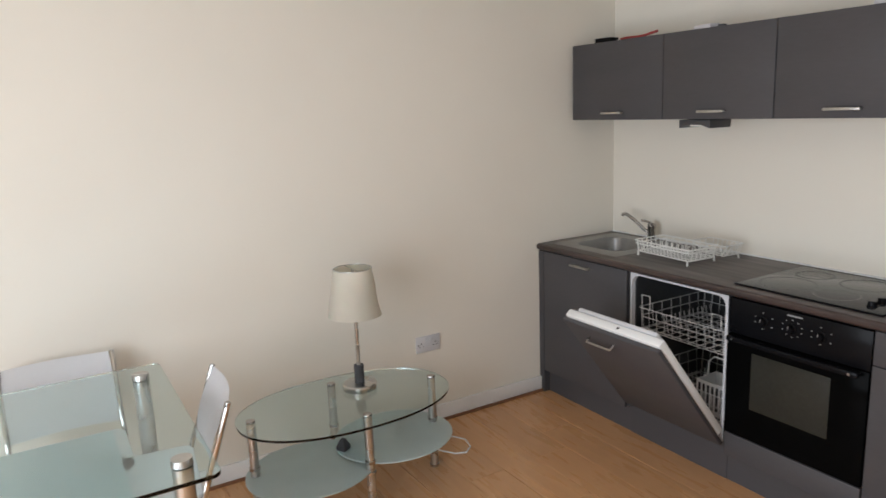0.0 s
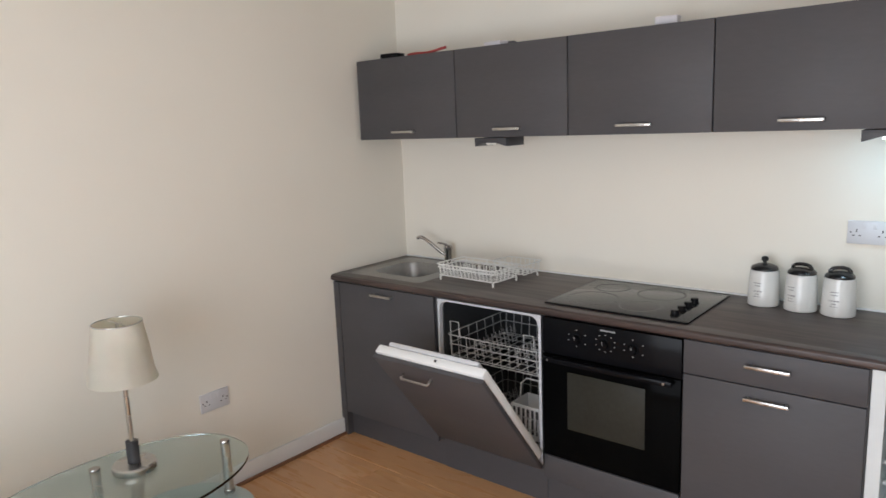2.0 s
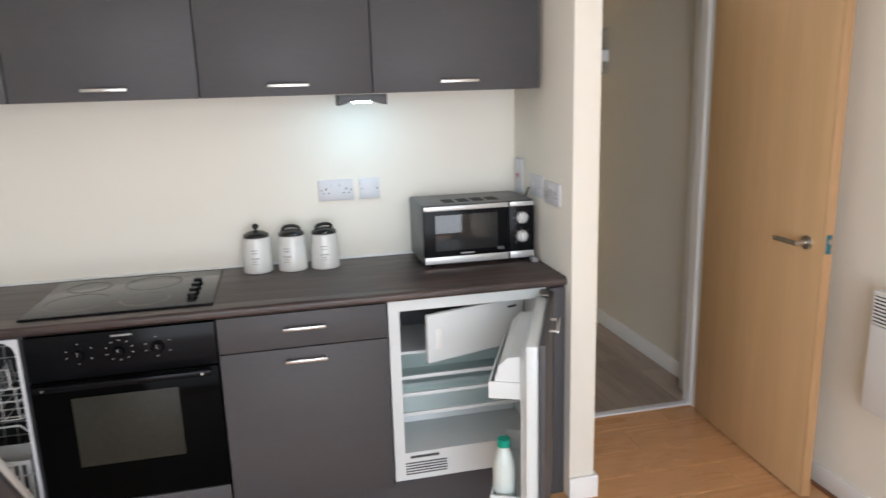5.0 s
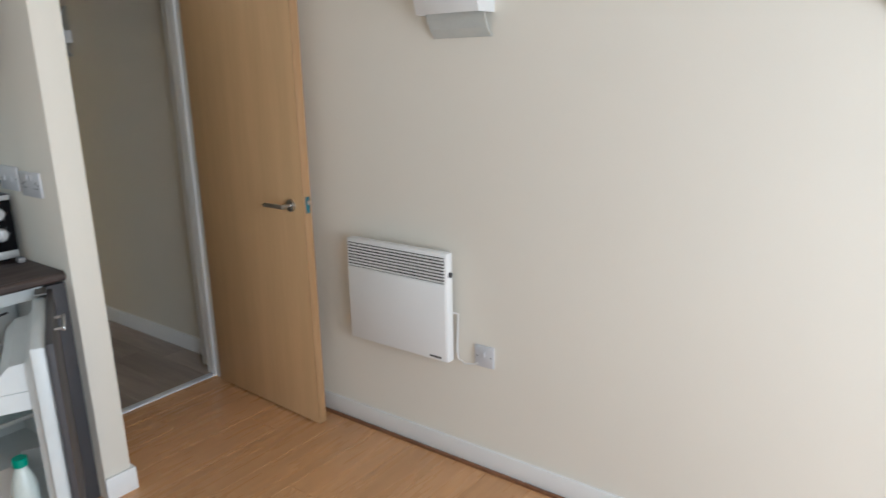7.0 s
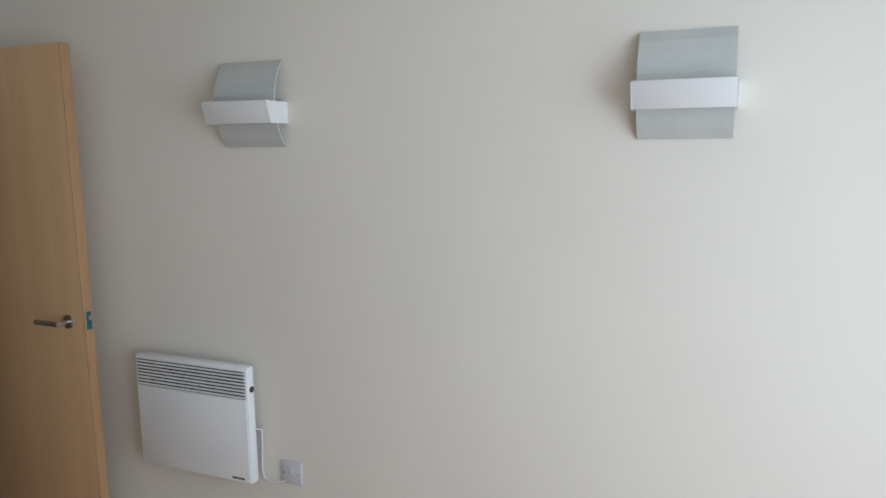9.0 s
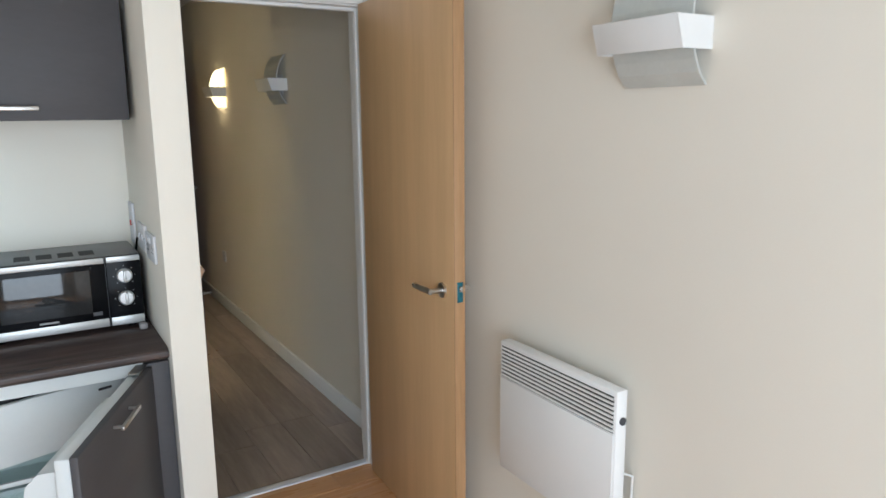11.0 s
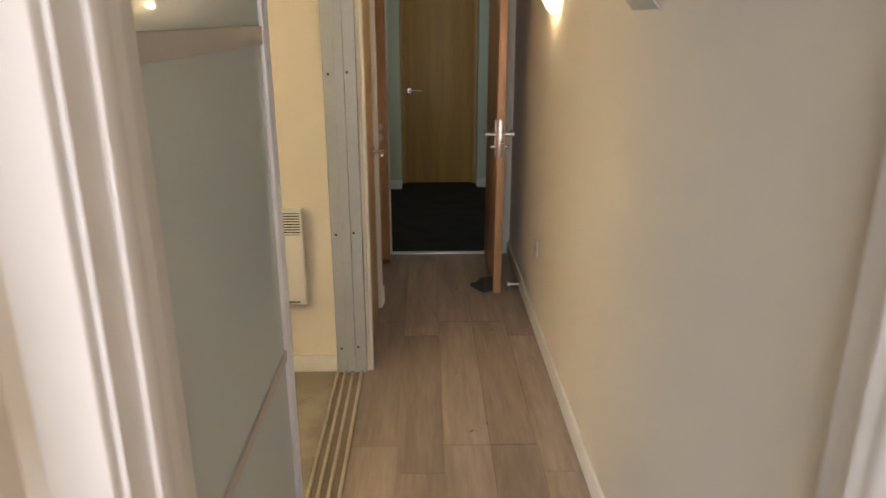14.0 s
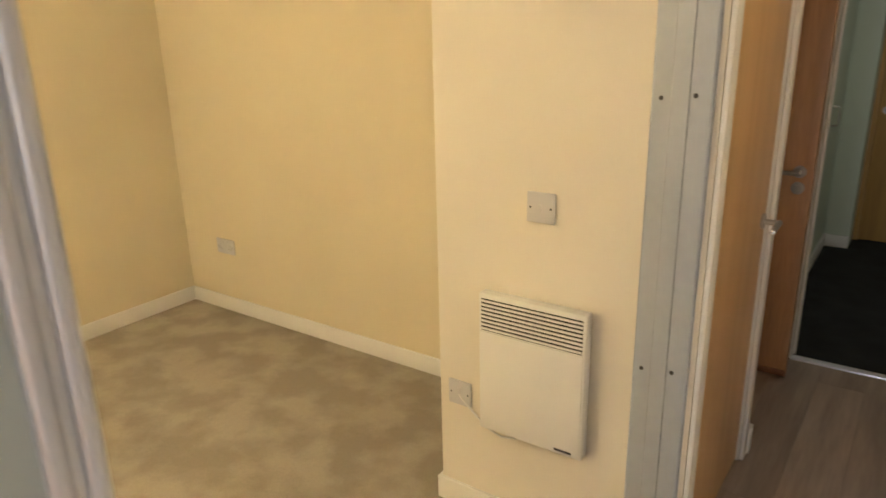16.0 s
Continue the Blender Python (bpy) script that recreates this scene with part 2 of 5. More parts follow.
setting("wall_doorway", boxes((PIER1, OPEN0 - 0.03, DOORW0, DOORW1, -0.1, CEIL), (OPEN0 - 0.03, OPEN1 + 0.03, DOORW0, DOORW1, OPENH + 0.03, CEIL), (OPEN1 + 0.03, HALLR + 0.12, DOORW0, DOORW1, -0.1, CEIL)), M_WALL, "cream painted wall round the inner doorway", "wall")
setting("wall_right", boxes((RIGHT, RIGHT + 0.15, BACK - 0.15, DOORW0, -0.1, CEIL)), M_WALL, "long cream painted wall with heater and lamps", "wall")
setting("wall_back", boxes((0, W0, BACK - 0.15, BACK, -0.1, CEIL), (W1, RIGHT, BACK - 0.15, BACK, -0.1, CEIL), (W0, W1, BACK - 0.15, BACK, -0.1, WZ0), (W0, W1, BACK - 0.15, BACK, WZ1, CEIL)), M_WALL, "cream painted window wall", "wall")
setting("wall_hall_right", boxes((HALLR, HALLR + 0.12, DOORW1, ENTRY, -0.1, CEIL)), M_WALL, "cream painted hall wall with two wall lamps", "wall")
setting("wall_bedroom_left", boxes((BEDX - 0.1, BEDX, 0.10, BEDY + 0.1, -0.1, CEIL)), M_BEDWALL, "cream painted bedroom wall", "wall")
setting("wall_bedroom_back", boxes((BEDX, BEDR, BEDY, BEDY + 0.1, -0.1, CEIL)), M_BEDWALL, "cream painted bedroom wall with a socket", "wall")
setting("wall_bedroom_heater", boxes((BEDR, 3.165, BEDW, BEDY + 0.1, -0.1, CEIL)), M_WALL, "cream painted projecting wall with an electric heater", "wall")
setting("wall_hall_left", boxes((HALLL - 0.10, HALLL, DR0 - 0.03, DR1 + 0.03, 2.07, CEIL), (HALLL - 0.10, HALLL, DR1 + 0.03, 3.36, -0.1, CEIL), (3.165, HALLL, BEDW, DR0 - 0.03, -0.1, CEIL), (3.10, 3.165, 3.235, 3.36, -0.1, CEIL)), M_WALL, "cream painted hall wall round a closed door", "wall")
setting("wall_closet", boxes((BEDR, 3.10, 3.24, 3.36, -0.1, CEIL), (2.52, 2.62, 3.36, ENTRY, -0.1, CEIL)), M_WALL, "plain wall closing the side of the hall", "wall")
setting("wall_entry", boxes((2.62, ED0 - 0.03, ENTRY, ENTRY + 0.1, -0.1, CEIL), (ED0 - 0.03, ED1 + 0.03, ENTRY, ENTRY + 0.1, 2.08, CEIL), (ED1 + 0.03, 4.35, ENTRY, ENTRY + 0.1, -0.1, CEIL)), M_WALL, "cream wall round the entrance doorway", "wall")
for k, row in enumerate(((3.08, 3.20, ENTRY + 0.1, 6.30), (3.08, 3.36, 6.30, 6.75), (4.12, 4.85, 6.38, 6.75), (3.36, 4.12, 6.60, 6.75), (4.85, 4.97, ENTRY + 0.1, 6.75), (4.35, 4.97, ENTRY, ENTRY + 0.1))):
    setting("wall_corridor_%d" % (k + 1), boxes((*row, -0.1, CEIL)), M_GREEN, "pale green painted wall of the common corridor", "wall")
setting("floor_stairwell", boxes((3.08, 4.97, ENTRY + 0.03, 6.75, -0.013, 0.002)), M_DARKCARPET, "dark charcoal carpet in the common corridor", "floor")
setting("floor_bedroom", boxes((BEDX, 3.160, 0.10, BEDY, -0.013, 0.006)), M_CARPET, "beige carpet with flattened patches", "floor")
setting("threshold_entry", boxes((ED0, ED1, ENTRY - 0.01, ENTRY + 0.035, -0.01, 0.008), bevel=0.003), M_ALU, "pale metal threshold strip under the entrance door", "threshold")
setting("threshold_inner", boxes((OPEN0, OPEN1, -0.022, 0.022, -0.01, 0.006), bevel=0.002), M_ALU, "slim metal strip between two laminate floors", "threshold")


def baseboard(name, rows, label="white painted baseboard along the wall"):
    bm = bmesh.new()
    for r in rows:
        box(bm, *r, -0.005, 0.092, bevel=0.005)
    return setting(name, bm, M_WHITE, label, "baseboard")


B = 0.015
baseboard("baseboard_left", [(0, B, BACK, -0.545)])
baseboard("baseboard_right", [(RIGHT - B, RIGHT, BACK, -0.1)])
baseboard("baseboard_pier", [(PIER0 - 0.004, PIER1 + B, PIERF - B, PIERF), (PIER1, PIER1 + B, PIERF, -0.092)], "white painted baseboard round the end wall")
baseboard("baseboard_hall", [(HALLR - B, HALLR, 0.173, ENTRY)])
baseboard("baseboard_bedroom", [(BEDX, BEDX + B, 0.1, BEDY), (BEDX + B, BEDR, BEDY - B, BEDY), (BEDR - B, 3.165, BEDW - B, BEDW), (BEDR - B, BEDR, BEDW, BEDY - B)])
baseboard("baseboard_stairwell", [(3.20, 3.212, ENTRY + 0.1, 6.29), (3.20, 3.36, 6.288, 6.30), (4.12, 4.85, 6.368, 6.38)], "pale baseboard in the common corridor")
M_BEAD = material("reddish_brown_beading", (0.24, 0.11, 0.055), 0.4, vary=0.12, scale=4, fine=40, bump=0.03)
setting("trim_left", boxes((B, B + 0.014, BACK, -0.545, -0.004, 0.014), bevel=0.004), M_BEAD, "reddish brown floor beading along the baseboard", "trim")
setting("trim_right", boxes((RIGHT - B - 0.014, RIGHT - B, BACK, -0.1, -0.004, 0.014), bevel=0.004), M_BEAD, "reddish brown floor beading along the baseboard", "trim")

# the deep white reveal on the hall side of the inner doorway
setting("trim_reveal", boxes((3.268, 3.302, 0.046, 0.172, 0.0, CEIL), (4.120, HALLR, 0.046, 0.172, 0.0, CEIL), (3.302, 4.120, 0.046, 0.172, 2.12, CEIL), bevel=0.002), M_WHITE, "white painted deep reveal behind the inner doorway", "trim")

# ---- window behind the walker ----
win = tagged(new("window_1"), "white framed glazed balcony doors with daylight behind", "window", kind="structure")
win.matrix_world = pose(W0, BACK - 0.08, WZ0)
ww, wh = W1 - W0, WZ1 - WZ0
bm = boxes((0, ww, -0.03, 0.03, 0, 0.06), (0, ww, -0.03, 0.03, wh - 0.06, wh), (0, 0.06, -0.03, 0.03, 0.06, wh - 0.06), (ww - 0.06, ww, -0.03, 0.03, 0.06, wh - 0.06), (ww / 2 - 0.05, ww / 2 + 0.05, -0.03, 0.03, 0.06, wh - 0.06), (0.06, ww / 2 - 0.05, -0.025, 0.025, 0.85, 0.95), (ww / 2 + 0.05, ww - 0.06, -0.025, 0.025, 0.85, 0.95))
part("window_frame", bm, M_WHITE, win)
M_CLEAR = glass_material("clear_glass", (0.96, 0.98, 0.97))
for x0, x1, z0, z1 in ((0.06, ww / 2 - 0.05, 0.06, 0.85), (0.06, ww / 2 - 0.05, 0.95, wh - 0.06), (ww / 2 + 0.05, ww - 0.06, 0.06, 0.85), (ww / 2 + 0.05, ww - 0.06, 0.95, wh - 0.06)):
    pane = part("pane", boxes((x0, x1, -0.003, 0.003, z0, z1)), M_CLEAR, win)
    pane.visible_shadow = False
part("window_sill", boxes((-0.02, ww + 0.02, 0.03, 0.12, -0.03, -0.002), bevel=0.006), M_WHITE, win)

# ---- doors and door linings ----


def lining(name, x0, x1, y0, y1, h, label, stop_y, front=True, rear=True, face=0.016, width=0.062, stop=0.03, ridge=0.013):
    """A lining with stop and casings for an opening in a wall that faces y."""
    ob = tagged(new(name), label, "door frame", kind="structure")
    ob.matrix_world = pose(x0, y0, 0)
    w, d = x1 - x0, y1 - y0
    part("jamb", boxes((-0.03, 0, 0, d, 0, h + 0.03), (w, w + 0.03, 0, d, 0, h + 0.03), (0, w, 0, d, h, h + 0.03)), M_WHITE, ob)
    part("door_stop", boxes((0, ridge, stop_y, stop_y + stop, 0, h), (w - ridge, w, stop_y, stop_y + stop, 0, h), (ridge, w - ridge, stop_y, stop_y + stop, h - 0.013, h), bevel=0.002), M_WHITE, ob)
    for on, ya, yb in ((front, -face, -0.0005), (rear, d + 0.0005, d + face)):
        if on:
            part("casing", boxes((-width, -0.006, ya, yb, 0, h + width), (w + 0.002, min(w + width, w + 0.055), ya, yb, 0, h + width), (-0.006, w + 0.002, ya, yb, h + 0.006, h + width), bevel=0.004), M_WHITE, ob)
    return ob


inner = lining("door_frame_1", OPEN0, OPEN1, DOORW0, DOORW1, OPENH, "white painted lining of the inner doorway", 0.045, rear=False, stop=0.034, ridge=0.008)
part("strike_plate", boxes((0.0, 0.004, 0.012, 0.036, 0.985, 1.045), bevel=0.001), M_STEEL, inner, "small steel strike plate")
lining("door_frame_2", ED0, ED1, ENTRY, ENTRY + 0.1, 2.05, "wooden lining of the entrance doorway", 0.05, front=False, rear=False)


def lever(name, parent, m, flip=1, plate=False):
    """A lever handle on a round rose; it points along local x, out along -y."""
    bm = bmesh.new()
    tube(bm, (0, 0, 0), (0, -0.009, 0), 0.026, 20)
    tube(bm, (0, -0.009, 0), (0, -0.055, 0), 0.0095, 12)
    tube(bm, (-0.008 * flip, -0.052, 0), (0.115 * flip, -0.055, 0.0), 0.0095, 12)
    if plate:
        box(bm, -0.02, 0.02, -0.008, 0, -0.13, 0.08, bevel=0.002)
        tube(bm, (0, -0.006, -0.075), (0, -0.03, -0.075), 0.011, 12)
        box(bm, -0.018, 0.018, -0.036, -0.028, -0.080, -0.070, bevel=0.002)
    return part(name, bm, M_STEEL, parent, "brushed steel lever handle", m=m)


# the inner door, standing open against the right-hand wall; local x runs from the hinge to the free edge
door = tagged(new("door_1"), "maple veneered door standing wide open beside a wall", "door", kind="structure")
door.matrix_world = pose(4.086, -0.098, 0.008, 0, 0, -90 - 2.9)
DW = 0.785
part("door_leaf", box(bmesh.new(), 0, DW - 0.006, -0.040, 0, 0, 2.026, bevel=0.001), M_DOOR, door)
# Lipping coloured darker than the leaf, to offset window light on this edge.
M_LIP = material("darkened_lipping_wood", (0.46, 0.27, 0.13), 0.45, vary=0.08, scale=1.5, fine=16, bump=0.03, stretch=(9, 9, 0.5))
part("darkened_lipping", box(bmesh.new(), DW - 0.006, DW, -0.040, 0, 0, 2.026, bevel=0.002), M_LIP, door, "lipping on the free edge, coloured darker against the window light")
lever("door_handle", door, pose(DW - 0.082, -0.040, 0.998), -1)
lever("door_handle", door, pose(DW - 0.082, 0, 0.998, 0, 0, 180), 1)
# Steel whose blue reflection is put into the base colour.
M_BLUE = material("steel_with_blue_reflection", (0.03, 0.17, 0.22), 0.35, 0.4, vary=0.2, scale=40, fine=200, bump=0.02)
part("latch_plate", boxes((DW, DW + 0.002, -0.031, -0.009, 0.970, 1.040), bevel=0.0009), M_BLUE, door, "steel latch plate with a blue reflection put into its colour")
bm = bmesh.new()
box(bm, DW, DW + 0.013, -0.026, -0.014, 1.008, 1.026, bevel=0.002)
part("latch", bm, M_STEEL, door)
for z in (0.22, 1.05, 1.82):
    bm = bmesh.new()
    tube(bm, (-0.004, 0.003, z - 0.045), (-0.004, 0.003, z + 0.045), 0.006, 10)
    part("hinge", bm, M_STEEL, door)

# closed door in the hall's left wall; it faces +x
cl = tagged(new("door_2"), "closed maple veneered door in a white frame", "door", kind="structure")
cl.matrix_world = pose(HALLL, DR0, 0)
dl = DR1 - DR0
part("frame", boxes((-0.1, 0.0, -0.03, 0, 0, 2.07), (-0.1, 0.0, dl, dl + 0.03, 0, 2.07), (-0.1, 0.0, 0, dl, 2.04, 2.07)), M_WHITE, cl)
part("casing", boxes((0.0005, 0.015, -0.068, -0.006, 0, 2.10), (0.0005, 0.015, dl + 0.006, dl + 0.06, 0, 2.10), (0.0005, 0.015, -0.006, dl + 0.006, 2.046, 2.10), bevel=0.004), M_WHITE, cl)
leaf = part("door_leaf", box(bmesh.new(), -0.048, -0.010, 0.003, dl - 0.003, 0.006, 2.036, bevel=0.002), M_DOOR, cl)
lever("door_handle", leaf, pose(-0.010, dl - 0.06, 0.95, 0, 0, 90), -1)
part("plinth_block", boxes((0.0005, 0.022, dl + 0.062, dl + 0.105, 0, 0.11), bevel=0.003), M_WHITE, cl)

# tan door at the end of the hall, beside the entrance
tan = tagged(new("door_3"), "reddish tan wooden door beside the entrance doorway", "door", kind="structure")
tan.matrix_world = pose(2.62, 4.035, 0.006)
M_TAN = material("reddish_tan_veneer", (0.54, 0.30, 0.155), 0.45, vary=0.10, scale=1.3, fine=14, bump=0.03, stretch=(9, 9, 0.6))
leaf = part("door_leaf", box(bmesh.new(), 0, 0.728, 0, 0.045, 0, 2.05, bevel=0.003), M_TAN, tan)
lever("door_handle", leaf, pose(0.675, 0, 0.955), -1)
bm = bmesh.new()
tube(bm, (0.675, 0, 0.885), (0.675, -0.012, 0.885), 0.026, 20)
tube(bm, (0.675, -0.012, 0.885), (0.675, -0.022, 0.885), 0.010, 12)
part("thumb_turn", bm, M_STEEL, leaf)
part("bottom_seal", boxes((0, 0.728, -0.006, 0, 0.0, 0.03), bevel=0.002), M_BEAD, leaf)

# the entrance door, standing open towards the hall
ent = tagged(new("door_4"), "tan wooden entrance door standing open into the hall", "door", kind="structure")
ent.matrix_world = pose(4.072, ENTRY - 0.012, 0.006, 0, 0, -90 - 0.6)
leaf = part("door_leaf", box(bmesh.new(), 0, 0.79, -0.046, 0, 0, 2.05, bevel=0.003), M_TAN, ent)
lever("door_handle", leaf, pose(0.735, -0.046, 0.985), -1, plate=True)
lever("door_handle", leaf, pose(0.735, 0, 0.985, 0, 0, 180), 1, plate=True)
part("lock_plate", boxes((0.79, 0.793, -0.034, -0.012, 0.86, 1.08), bevel=0.001), M_STEEL, leaf)
wedge = solid("door_wedge", prism([(0, 0), (0.15, 0), (0.15, 0.018), (0.09, 0.050), (0.05, 0.085), (0.0, 0.095)], -0.036, 0.036, "y", bevel=0.004), M_DARKGREY, "dark rubber wedge pushed under the entrance door", "door wedge", pose(3.995, 3.50, 0.0, 0, 0, 125))
bm = bmesh.new()
tube(bm, (4.19, 3.54, 0.035), (4.13, 3.54, 0.035), 0.007, 10)
tube(bm, (4.13, 3.54, 0.035), (4.115, 3.54, 0.035), 0.014, 14)
solid("door_stop_peg", bm, M_PLASTIC, "white peg door stop fixed to the baseboard", "door stop")

# door across the common corridor
far = tagged(new("door_5"), "closed brown flush door across the common corridor", "door", kind="structure")
far.matrix_world = pose(3.36, 6.60, 0)
part("frame", boxes((0, 0.035, -0.05, 0, 0, 2.1), (0.725, 0.76, -0.05, 0, 0, 2.1), (0.035, 0.725, -0.05, 0, 2.06, 2.1)), M_DOORBROWN, far)
leaf = part("door_leaf", box(bmesh.new(), 0.037, 0.723, -0.044, -0.004, 0.01, 2.058, bevel=0.002), M_DOORBROWN, far)
lever("door_handle", leaf, pose(0.085, -0.044, 0.95), 1)
pull = solid("cupboard_pull", rod([(3.201, 5.75, 0.93), (3.235, 5.75, 0.935), (3.240, 5.75, 0.95), (3.240, 5.75, 1.03), (3.235, 5.75, 1.045), (3.201, 5.75, 1.05)], 0.006), M_STEEL, "small steel pull handle on the green corridor wall", "handle")

# ---- sliding glass doors between hall and bedroom ----


M_RAIL = material("satin_anodised_rail", (0.60, 0.57, 0.54), 0.55, 0.2, vary=0.02, scale=3, fine=60, bump=0.01)


def glass_door(name, m, width, label):
    """Frosted pane between ribbed aluminium stiles; hall face towards +x, local y along the panel."""
    ob = tagged(new(name), label, "sliding door", kind="structure")
    ob.matrix_world = m
    h = 2.30
    part("pane", boxes((-0.016, -0.010, 0.03, width - 0.03, 0.05, h - 0.04)), M_FROST, ob)
    for y0 in (0.0, width - 0.044):
        bm = boxes((-0.028, -0.006, y0, y0 + 0.044, 0.012, h))
        for k in (0.002, 0.028):
            tube(bm, (-0.006, y0 + k + 0.007, 0.012), (-0.006, y0 + k + 0.007, h), 0.0090, 14)
        part("stile", bm, M_ALU, ob)
    for z0, z1 in ((0.012, 0.05), (0.840, 0.866), (1.588, 1.626), (h - 0.04, h)):
        part("rail", boxes((-0.026, -0.004, 0.044, width - 0.044, z0, z1), bevel=0.001), M_RAIL, ob)
    return ob


glass_door("door_6", pose(3.262, 0.055, 0.0), 0.950, "frosted glass sliding door with ribbed aluminium edges")
glass_door("door_7", pose(3.226, 0.055, 0.0), 0.955, "second frosted glass sliding door stacked behind the first")
M_TRACKBED = material("dull_brown_channel", (0.22, 0.185, 0.145), 0.6, vary=0.1, scale=6, fine=60, bump=0.05)
track = tagged(new("floor_track"), "three-channel aluminium sliding door track in the floor", "track", kind="structure")
part("track_bed", boxes((3.160, 3.292, 0.05, 2.458, -0.012, 0.003)), M_TRACKBED, track)
M_TRACK = material("worn_brassy_aluminium", (0.62, 0.56, 0.47), 0.45, 0.6, vary=0.1, scale=6, fine=60, bump=0.05)
for x in (3.162, 3.198, 3.236, 3.276):
    part("track_ridge", boxes((x, x + 0.014, 0.05, 2.458, 0.003, 0.013), bevel=0.002), M_TRACK, track)
setting("trim_track_head", boxes((3.160, 3.300, 0.05, 2.458, 2.305, CEIL)), M_WHITE, "white head lining over the sliding doors", "trim")
post = tagged(new("aluminium_post"), "grey aluminium closing post with screws for sliding doors", "post", kind="structure")
post.matrix_world = pose(3.167, 2.4745, 0)
part("channel", prism([(0, 0), (0, -0.014), (0.004, -0.018), (0.048, -0.018), (0.050, -0.0225), (0.090, -0.0225), (0.092, -0.018), (0.140, -0.018), (0.144, -0.014), (0.144, 0)], 0.0, CEIL, "z"), M_POST, post)
for z in (0.13, 0.703, 1.415, 2.1):
    for x, dz in ((0.024, 0.0), (0.104, 0.008)):
        bm = bmesh.new()
        tube(bm, (x, -0.0178, z + dz), (x, -0.021, z + dz), 0.006, 12, 0.0045)
        part("screw", bm, M_DARKGREY, post)

# ---- kitchen units ----
UY = -0.585
M_CARCASS = material("grey_melamine_carcass", (0.16, 0.15, 0.15), 0.5, vary=0.04, scale=3, fine=60, bump=0.01)


def bar_handle(parent, x, y, z, length=0.145, m=None):
    bm = bmesh.new()
    box(bm, x - length / 2, x + length / 2, y - 0.030, y - 0.020, z - 0.006, z + 0.006, bevel=0.0025)
    for s in (-1, 1):
        tube(bm, (x + s * (length / 2 - 0.012), y, z), (x + s * (length / 2 - 0.012), y - 0.022, z), 0.0045, 10)
    return part("handle", bm, M_STEEL, parent, "brushed steel bar handle", m=m)


def front(parent, name, x0, x1, z0, z1, handle_z=None, t=0.019, y=UY):
    ob = part(name, box(bmesh.new(), x0, x1, y, y + t, z0, z1, bevel=0.0018), M_CAB, parent)
    if handle_z:
        bar_handle(ob, (x0 + x1) / 2, y, handle_z)
    return ob


def base_unit(name, x0, x1, label, closed_top=True):
    ob = thing(name, pose(0, 0, 0), label, "kitchen cabinet", "fitted base units")
    rows = [(x0, x0 + 0.018, -0.562, -0.004, 0.135, 0.858), (x1 - 0.018, x1, -0.562, -0.004, 0.135, 0.858), (x0 + 0.018, x1 - 0.018, -0.562, -0.004, 0.135, 0.153), (x0 + 0.018, x1 - 0.018, -0.02, -0.004, 0.153, 0.858)]
    if closed_top:
        rows.append((x0 + 0.018, x1 - 0.018, -0.562, -0.46, 0.84, 0.858))
    part("carcass", boxes(*rows), M_CARCASS, ob)
    part("foot", boxes((x0 + 0.05, x0 + 0.09, -0.50, -0.46, 0.0, 0.135)), M_DARKGREY, ob)
    part("foot", boxes((x1 - 0.09, x1 - 0.05, -0.50, -0.46, 0.0, 0.135)), M_DARKGREY, ob)
    return ob


sink_unit = base_unit("sink_cabinet", 0.042, 0.692, "dark grey sink cabinet with one closed door", False)
front(sink_unit, "door", 0.044, 0.692, 0.137, 0.861, 0.826)
drawer_unit = base_unit("drawer_cabinet", 1.882, 2.466, "dark grey cabinet with a drawer above a door")
front(drawer_unit, "drawer_front", 1.884, 2.464, 0.735, 0.861, 0.808)
front(drawer_unit, "door", 1.884, 2.464, 0.137, 0.731, 0.690)
solid("filler_panel", boxes((0.0, 0.040, UY, -0.53, 0.0, 0.858)), M_CAB, "narrow dark grey filler strip against the wall", "panel")
solid("filler_panel", boxes((3.078, 3.145, UY, -0.02, 0.0, 0.858), bevel=0.0015), M_CAB, "dark grey end panel beside the fridge", "panel")
setting("plinth", boxes((0.040, 3.078, -0.545, -0.530, 0.0, 0.133)), M_CAB, "dark grey plinth under the base units", "plinth")

# worktop with a cut-out for the bowl, as one slab
SX0, SX1, SY0, SY1 = 0.135, 0.490, -0.455, -0.125
out4, in4 = ((0, -0.6), (3.145, -0.6), (3.145, 0), (0, 0)), ((SX0, SY0), (SX1, SY0), (SX1, SY1), (SX0, SY1))
bm = bmesh.new()
slab = [[bm.verts.new((x, y, z)) for x, y in ring] for ring, z in ((out4, 0.900), (in4, 0.900), (in4, 0.866), (out4, 0.866))]
for i in range(4):
    a, b = slab[i], slab[(i + 1) % 4]
    for k in range(4):
        bm.faces.new((a[k], a[(k + 1) % 4], b[(k + 1) % 4], b[k]))
bmesh.ops.bevel(bm, geom=[e for e in bm.edges if all(abs(v.co.y + 0.6) < 1e-6 for v in e.verts) and abs(e.verts[0].co.x - e.verts[1].co.x) > 1], offset=0.012, segments=5, profile=0.5, affect="EDGES")
setting("worktop", bm, M_TOP, "dark walnut laminate worktop with rounded front edge", "worktop")
setting("trim_worktop", boxes((0.0, 3.145, -0.010, 0.0, 0.900, 0.908), bevel=0.002), M_WHITE, "thin white sealant bead behind the worktop", "trim")

# sink with rim, bowl and drain
M_SINK = material("dull_grey_steel", (0.36, 0.36, 0.355), 0.42, 0.9, vary=0.05, scale=6, fine=70, bump=0.02)
sink = thing("sink", pose(0.3125, -0.29, 0.900), "stainless steel inset sink bowl in the worktop", "sink")


